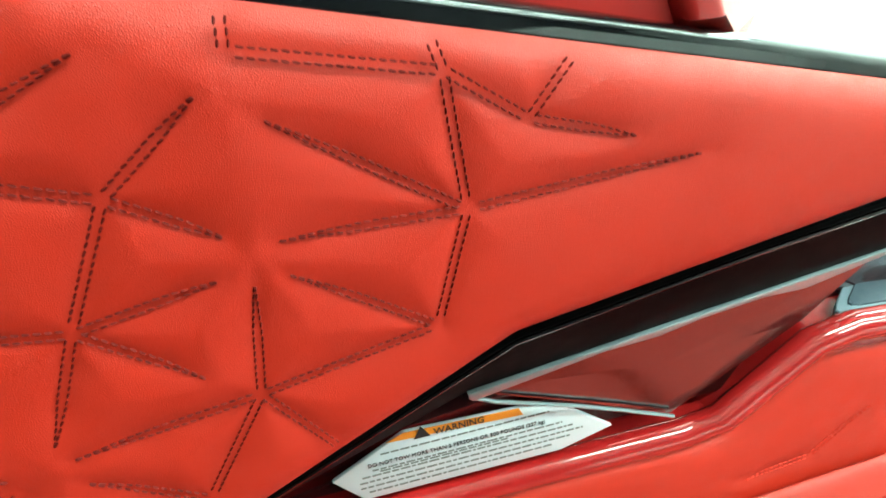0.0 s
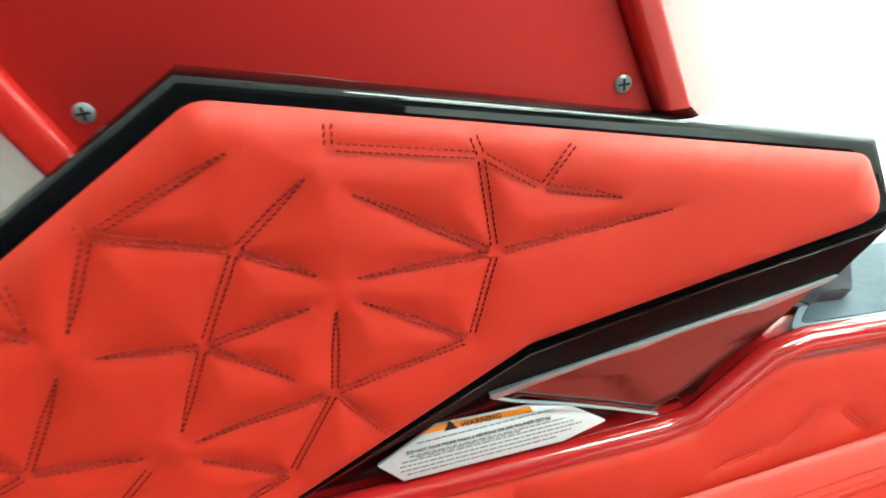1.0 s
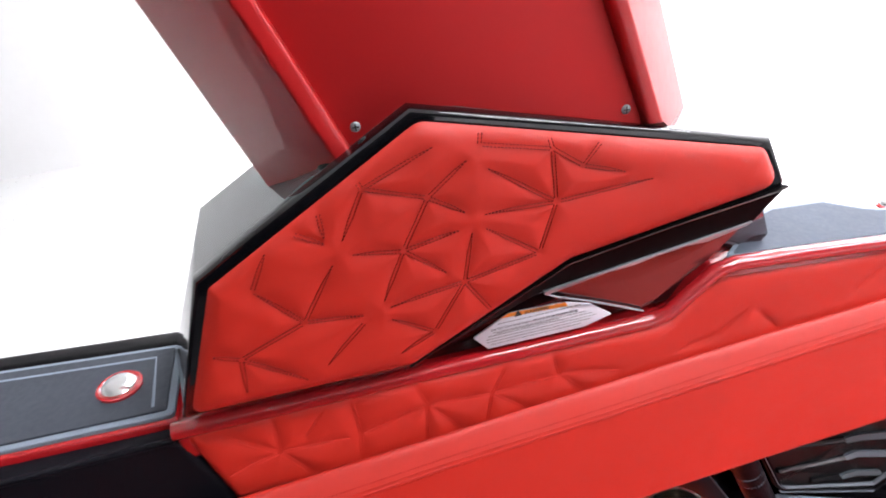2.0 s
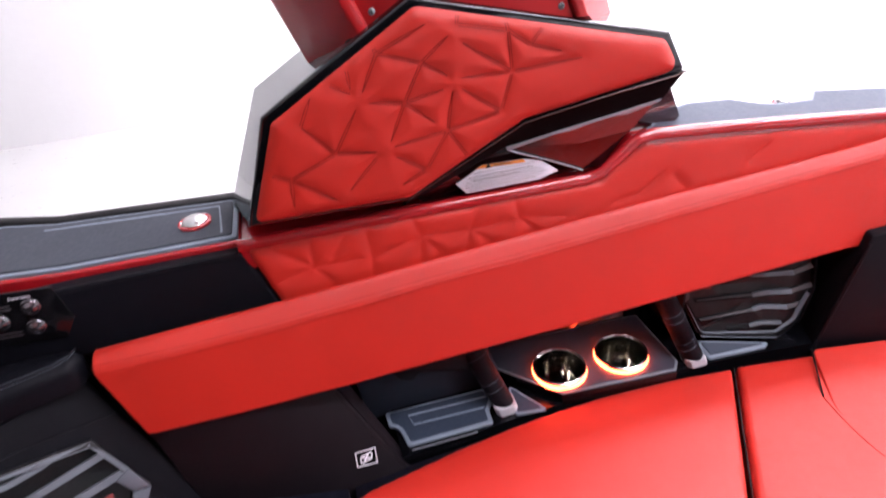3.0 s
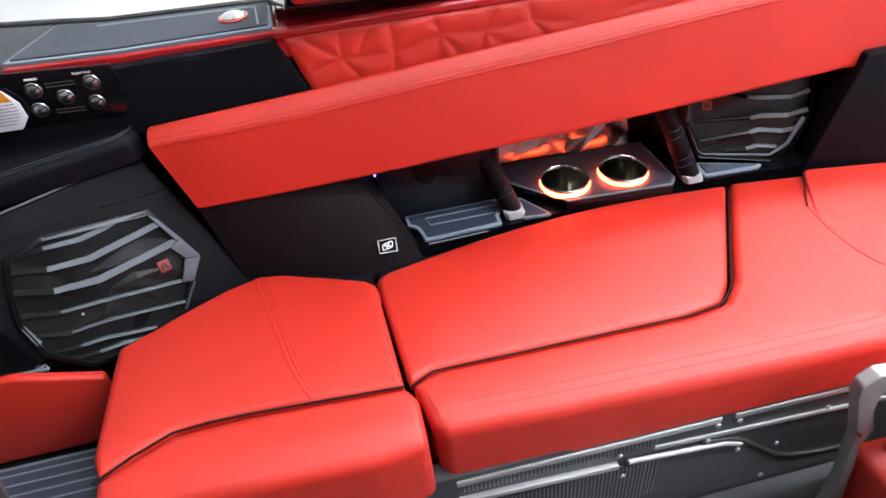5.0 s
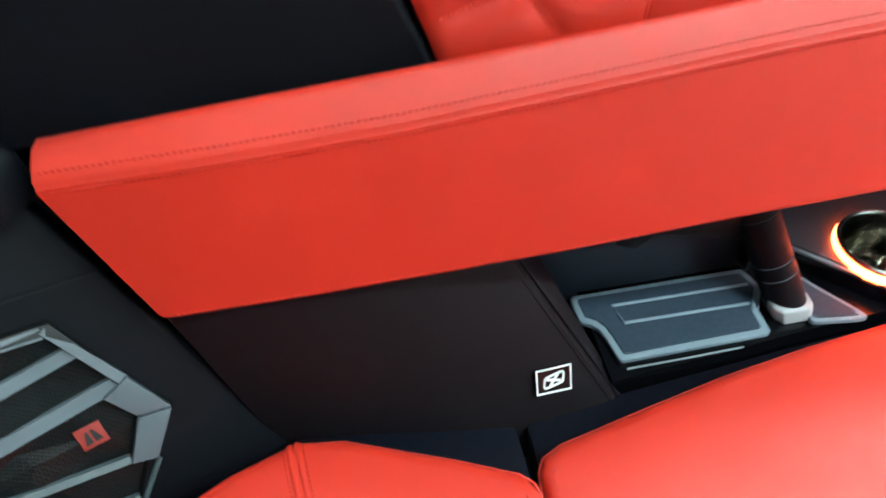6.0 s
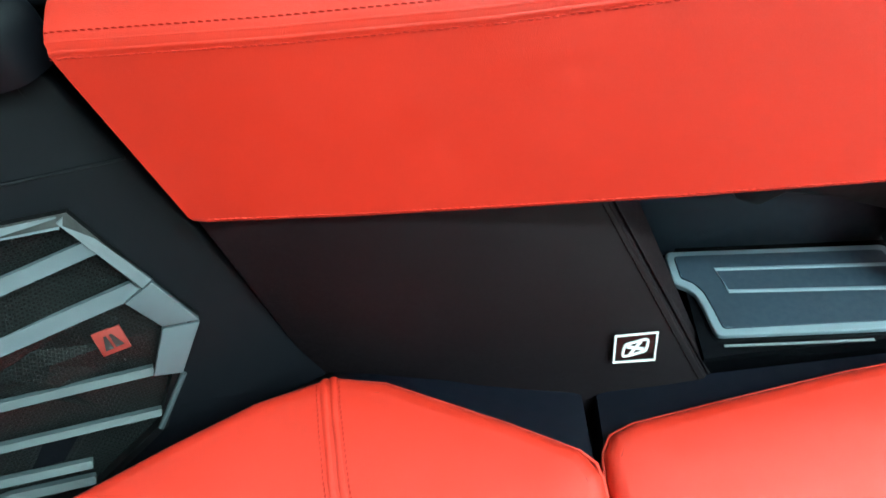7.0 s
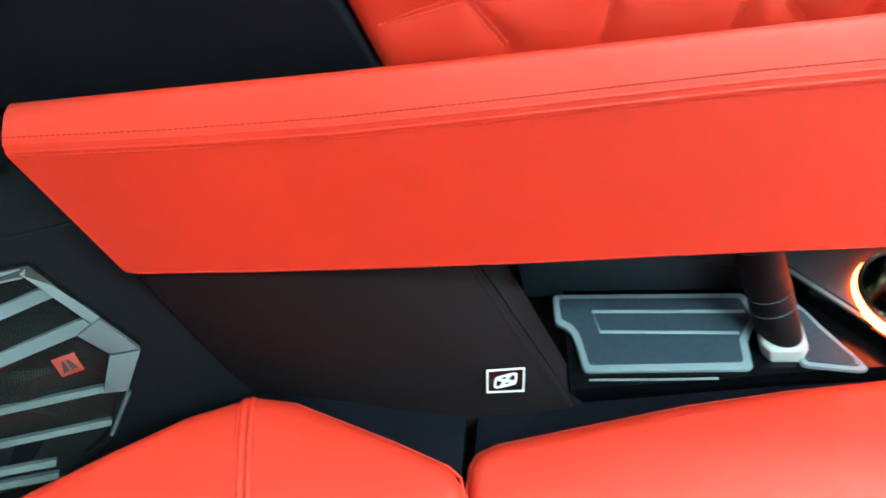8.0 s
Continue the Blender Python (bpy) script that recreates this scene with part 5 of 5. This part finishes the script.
for off in (0.0, 0.0135):
    part("stitching", dashes([[(laid(broll, x, -0.322 - 0.022 * min(x, 0.5) + off + 0.004, 0.0002), (0, -0.3, 0.95)) for x in (0.06 + 0.03 * i for i in range(26))]], 0.0048, 0.0036, 0.0005), red_thread, bench)
bow = thing("bow_cushion", (1.05, -0.15, 0.36), "red leather cushion towards the bow end of the bench", "seat cushion", "seat cushions")
part("seat_top", pillow(rounded([(0.879, 0.060), (1.35, 0.006), (1.35, -0.25), (0.850, -0.25), (0.814, -0.145), (0.8175, -0.070)], [0.02, 0, 0, 0.05, 0.10, 0.08], 5), 0.42, 0.4675, 0.0035, 0.001,
                         lambda u, v, h: V(u, v, h - 0.030 + 0.045 * (v + 0.055) - 0.045 * (u - 0.85))), red_leather, bow, "", 60)
part("piping", tube([(0.878, 0.060, 0.4405), (0.852, 0.016, 0.4402), (0.831, -0.019, 0.440), (0.8185, -0.042, 0.4385)], 0.0016, 8), black_piping, bow, "short dark joint")
part("crease", tube([laid(broll, x, y, 0.0002) for x, y in ((0.8185, -0.044), (0.815, -0.08), (0.8135, -0.12), (0.816, -0.16), (0.823, -0.19), (0.836, -0.22))], 0.0011, 6), red_leather, bow)

# ---- seat base ----
RY = -0.352
base = thing("seat_base", (0.4, RY, 0.08), "dark metal seat base with bright edge strips and screws", "seat base")
part("panel", box(-0.38, 1.3, RY, RY + 0.03, 0.08, 0.345), plate_metal, base, "dark metal front panel")
part("base_box", box(-0.38, 1.3, RY + 0.032, 0.0, 0.08, 0.33), black_plastic, base)


def riser(pts, d, mat, name, label=""):
    return part(name, slab([(x, RY, z) for x, z in pts], (0, -d, 0), 0.0015), mat, base, label)


riser([(0.06, 0.336), (0.487, 0.331), (0.487, 0.318), (0.06, 0.323)], 0.004, strip_metal, "edge_strip", "bright metal strip")
riser([(0.510, 0.331), (0.80, 0.327), (0.80, 0.314), (0.510, 0.318)], 0.004, strip_metal, "edge_strip", "bright metal strip")
riser([(0.379, 0.296), (0.80, 0.270), (0.80, 0.260), (0.379, 0.285)], 0.004, strip_metal, "edge_strip", "bright metal strip")
WAVE = [(0.335, 0.277), (0.462, 0.264), (0.505, 0.258), (0.535, 0.244), (0.565, 0.215), (0.593, 0.188), (0.62, 0.164), (0.651, 0.148), (0.69, 0.139), (0.76, 0.130)]
riser([(0.06, 0.292), (0.318, 0.279), (0.318, 0.268), (0.06, 0.281)], 0.010, strip_metal, "edge_strip", "bright metal strip")
riser(WAVE[:-1] + [(0.76, 0.130), (0.76, 0.100), (0.06, 0.100), (0.06, 0.262), (0.33, 0.262)], 0.004, plate_metal, "wave_plate", "dark plate with a wavy edge")
part("edge_strip", tube([(x, RY - 0.006, z) for x, z in WAVE[:4]], 0.0045, 8), strip_metal, base, "bright metal strip")
part("wave_groove", tube([(x, RY - 0.003, z + 0.008) for x, z in WAVE[1:]], 0.0042, 8), ink, base, "dark wavy groove")
for i in range(48):
    x = 0.07 + 0.0066 * i
    riser([(x, 0.316), (x + 0.0018, 0.316), (x + 0.0018, 0.298), (x, 0.298)], 0.0012, grey_metal, "rib")
    if x < 0.37:
        part("rib", slab([(x + 0.02, RY - 0.004, 0.258), (x + 0.0218, RY - 0.004, 0.258), (x + 0.0218, RY - 0.004, 0.15), (x + 0.02, RY - 0.004, 0.15)], (0, -0.0012, 0)), grey_metal, base)
for x, z in ((0.319, 0.298), (0.482, 0.314), (0.519, 0.313), (0.471, 0.276), (0.608, 0.212), (0.68, 0.286), (0.534, 0.225), (0.603, 0.115), (0.329, 0.235)):
    part("screw", lathe([(0.0048, 0.0), (0.0042, 0.0026), (0.0, 0.0034)], (x, RY - 0.004, z), 12, (0, -1, 0)), strip_metal, base, "steel screw head")

arm2 = thing("hinge_bracket", (0.69, -0.44, 0.12), "cast grey hinge bracket of a folding seat", "bracket")
part("bracket_arm", slab([(x, -0.42, z) for x, z in rounded([(0.617, 0.440), (0.615, 0.465), (0.636, 0.482), (0.664, 0.478), (0.674, 0.460), (0.662, 0.446), (0.652, 0.432), (0.655, 0.397), (0.676, 0.345), (0.668, 0.310), (0.688, 0.178),
     (0.70, 0.10), (0.665, 0.10), (0.668, 0.197), (0.652, 0.331)], 0.010, 4)], (0, -0.020, 0), 0.005, 3), cast_grey, arm2)
part("bracket_slot", slab([(0.646, -0.4425, 0.352), (0.658, -0.4425, 0.338), (0.656, -0.4425, 0.334), (0.644, -0.4425, 0.348)], (0, 0.001, 0)), bright_metal, arm2)
fold = thing("folding_seat", (0.85, -0.5, 0.1), "red leather folding seat beside its grey hinge bracket", "seat")
part("backrest", pillow(rounded([(0.690, -0.445), (1.2, -0.445), (1.2, -0.62), (0.690, -0.60)], 0.02, 4), 0.31, 0.470, 0.02), red_leather, fold)
part("seat", pillow(rounded([(0.70, -0.40), (1.2, -0.40), (1.2, -0.80), (0.74, -0.80)], 0.02, 4), 0.10, 0.24, 0.02), red_leather, fold)

# ---- stern corner: red side box, step mat, helm seat ----
rb = thing("side_box", (-0.6, -0.1, 0.3), "red leather covered side box beside the corner cushion", "side box")
part("box_cover", slab([(-0.437, -0.112, 0.318), (-0.436, -0.112, 0.466), (-0.552, -0.112, 0.502), (-0.90, -0.112, 0.54), (-0.90, -0.112, 0.318)], (0, 0.018, 0), 0.006, 3), red_leather, rb)
part("lower_rail", box(-0.90, -0.44, -0.106, -0.09, 0.3125, 0.320), black_plastic, rb)
foam_pad("step_pad", [(-0.45, -0.12), (-0.95, -0.12), (-0.95, -0.5), (-0.45, -0.5)], 0.312, "blue-grey ribbed foam pad on the helm step", "", [[(-0.46, -0.14 - 0.02 * i), (-0.94, -0.14 - 0.02 * i)] for i in range(8)])
solid("helm_step", box(-0.98, -0.43, -0.52, 0.05, 0.08, 0.3115, 0.004), black_plastic, "black moulded step at the helm")
foam_pad("corner_pad", [(-0.505, -0.092), (-0.60, -0.092), (-0.60, -0.03), (-0.575, -0.033)], 0.487, "sliver of blue-grey foam pad below the loudspeaker")
helm = thing("helm_seat", (-0.6, -0.42, 0.315), "dark grey helm seat back with red leather and red lettering", "helm seat")
HS = rounded([(-0.250, 1.012), (-0.256, 0.977), (-0.272, 0.936), (-0.319, 0.823), (-0.363, 0.729), (-0.42, 0.45), (-0.80, 0.45), (-0.80, 1.012)], [0.02, 0.05, 0.05, 0.05, 0.05, 0.03, 0.03, 0.03], 5)
part("shell", slab([(x, -0.46, z) for x, z in HS], (-0.065, 0.09, -0.04), 0.010, 4), seat_shell, helm, "dark grey moulded shell")
part("pedestal", box(-0.75, -0.46, -0.46, -0.38, 0.315, 0.47, 0.01), black_plastic, helm, "black pedestal")
part("headrest", pillow(rounded([(-0.262, 1.002), (-0.245, 1.016), (-0.236, 1.037), (-0.243, 1.057), (-0.275, 1.075), (-0.70, 1.09), (-0.70, 1.002)], 0.012, 4), -0.10, 0.012, 0.012, 0, lambda u, v, h: V(u + min(h, 0.0) * 0.7 - 0.004, -0.46 - h, v + min(h, 0.0) * 0.35)), red_leather, helm, "red leather headrest")
part("trim_wedge", slab([(-0.266, -0.4605, 0.952), (-0.272, -0.4605, 0.936), (-0.33, -0.4605, 0.862), (-0.33, -0.4605, 0.882)], (0, -0.003, 0), 0.001), bead_grey, helm, "pale grey metal wedge")
part("trim_line", tube([(-0.273, -0.463, 0.930), (-0.292, -0.463, 0.885), (-0.322, -0.463, 0.838), (-0.36, -0.463, 0.800)], 0.0014, 6), bead_grey, helm, "grey metal trim line")
for i in range(14):
    x, z = -0.287 - 0.0062 * i, 0.908 - 0.0083 * i
    k = 1.0 if i % 3 else 0.72
    part("lettering_bar", slab([(x, -0.4605, z), (x - 0.0018 * k, -0.4605, z - 0.0058 * k), (x - 0.0090 * k, -0.4605, z - 0.0040 * k), (x - 0.0072 * k, -0.4605, z + 0.0018 * k)], (0, -0.0018, 0), 0.0003), lettering_red, helm, "red raised lettering shape")
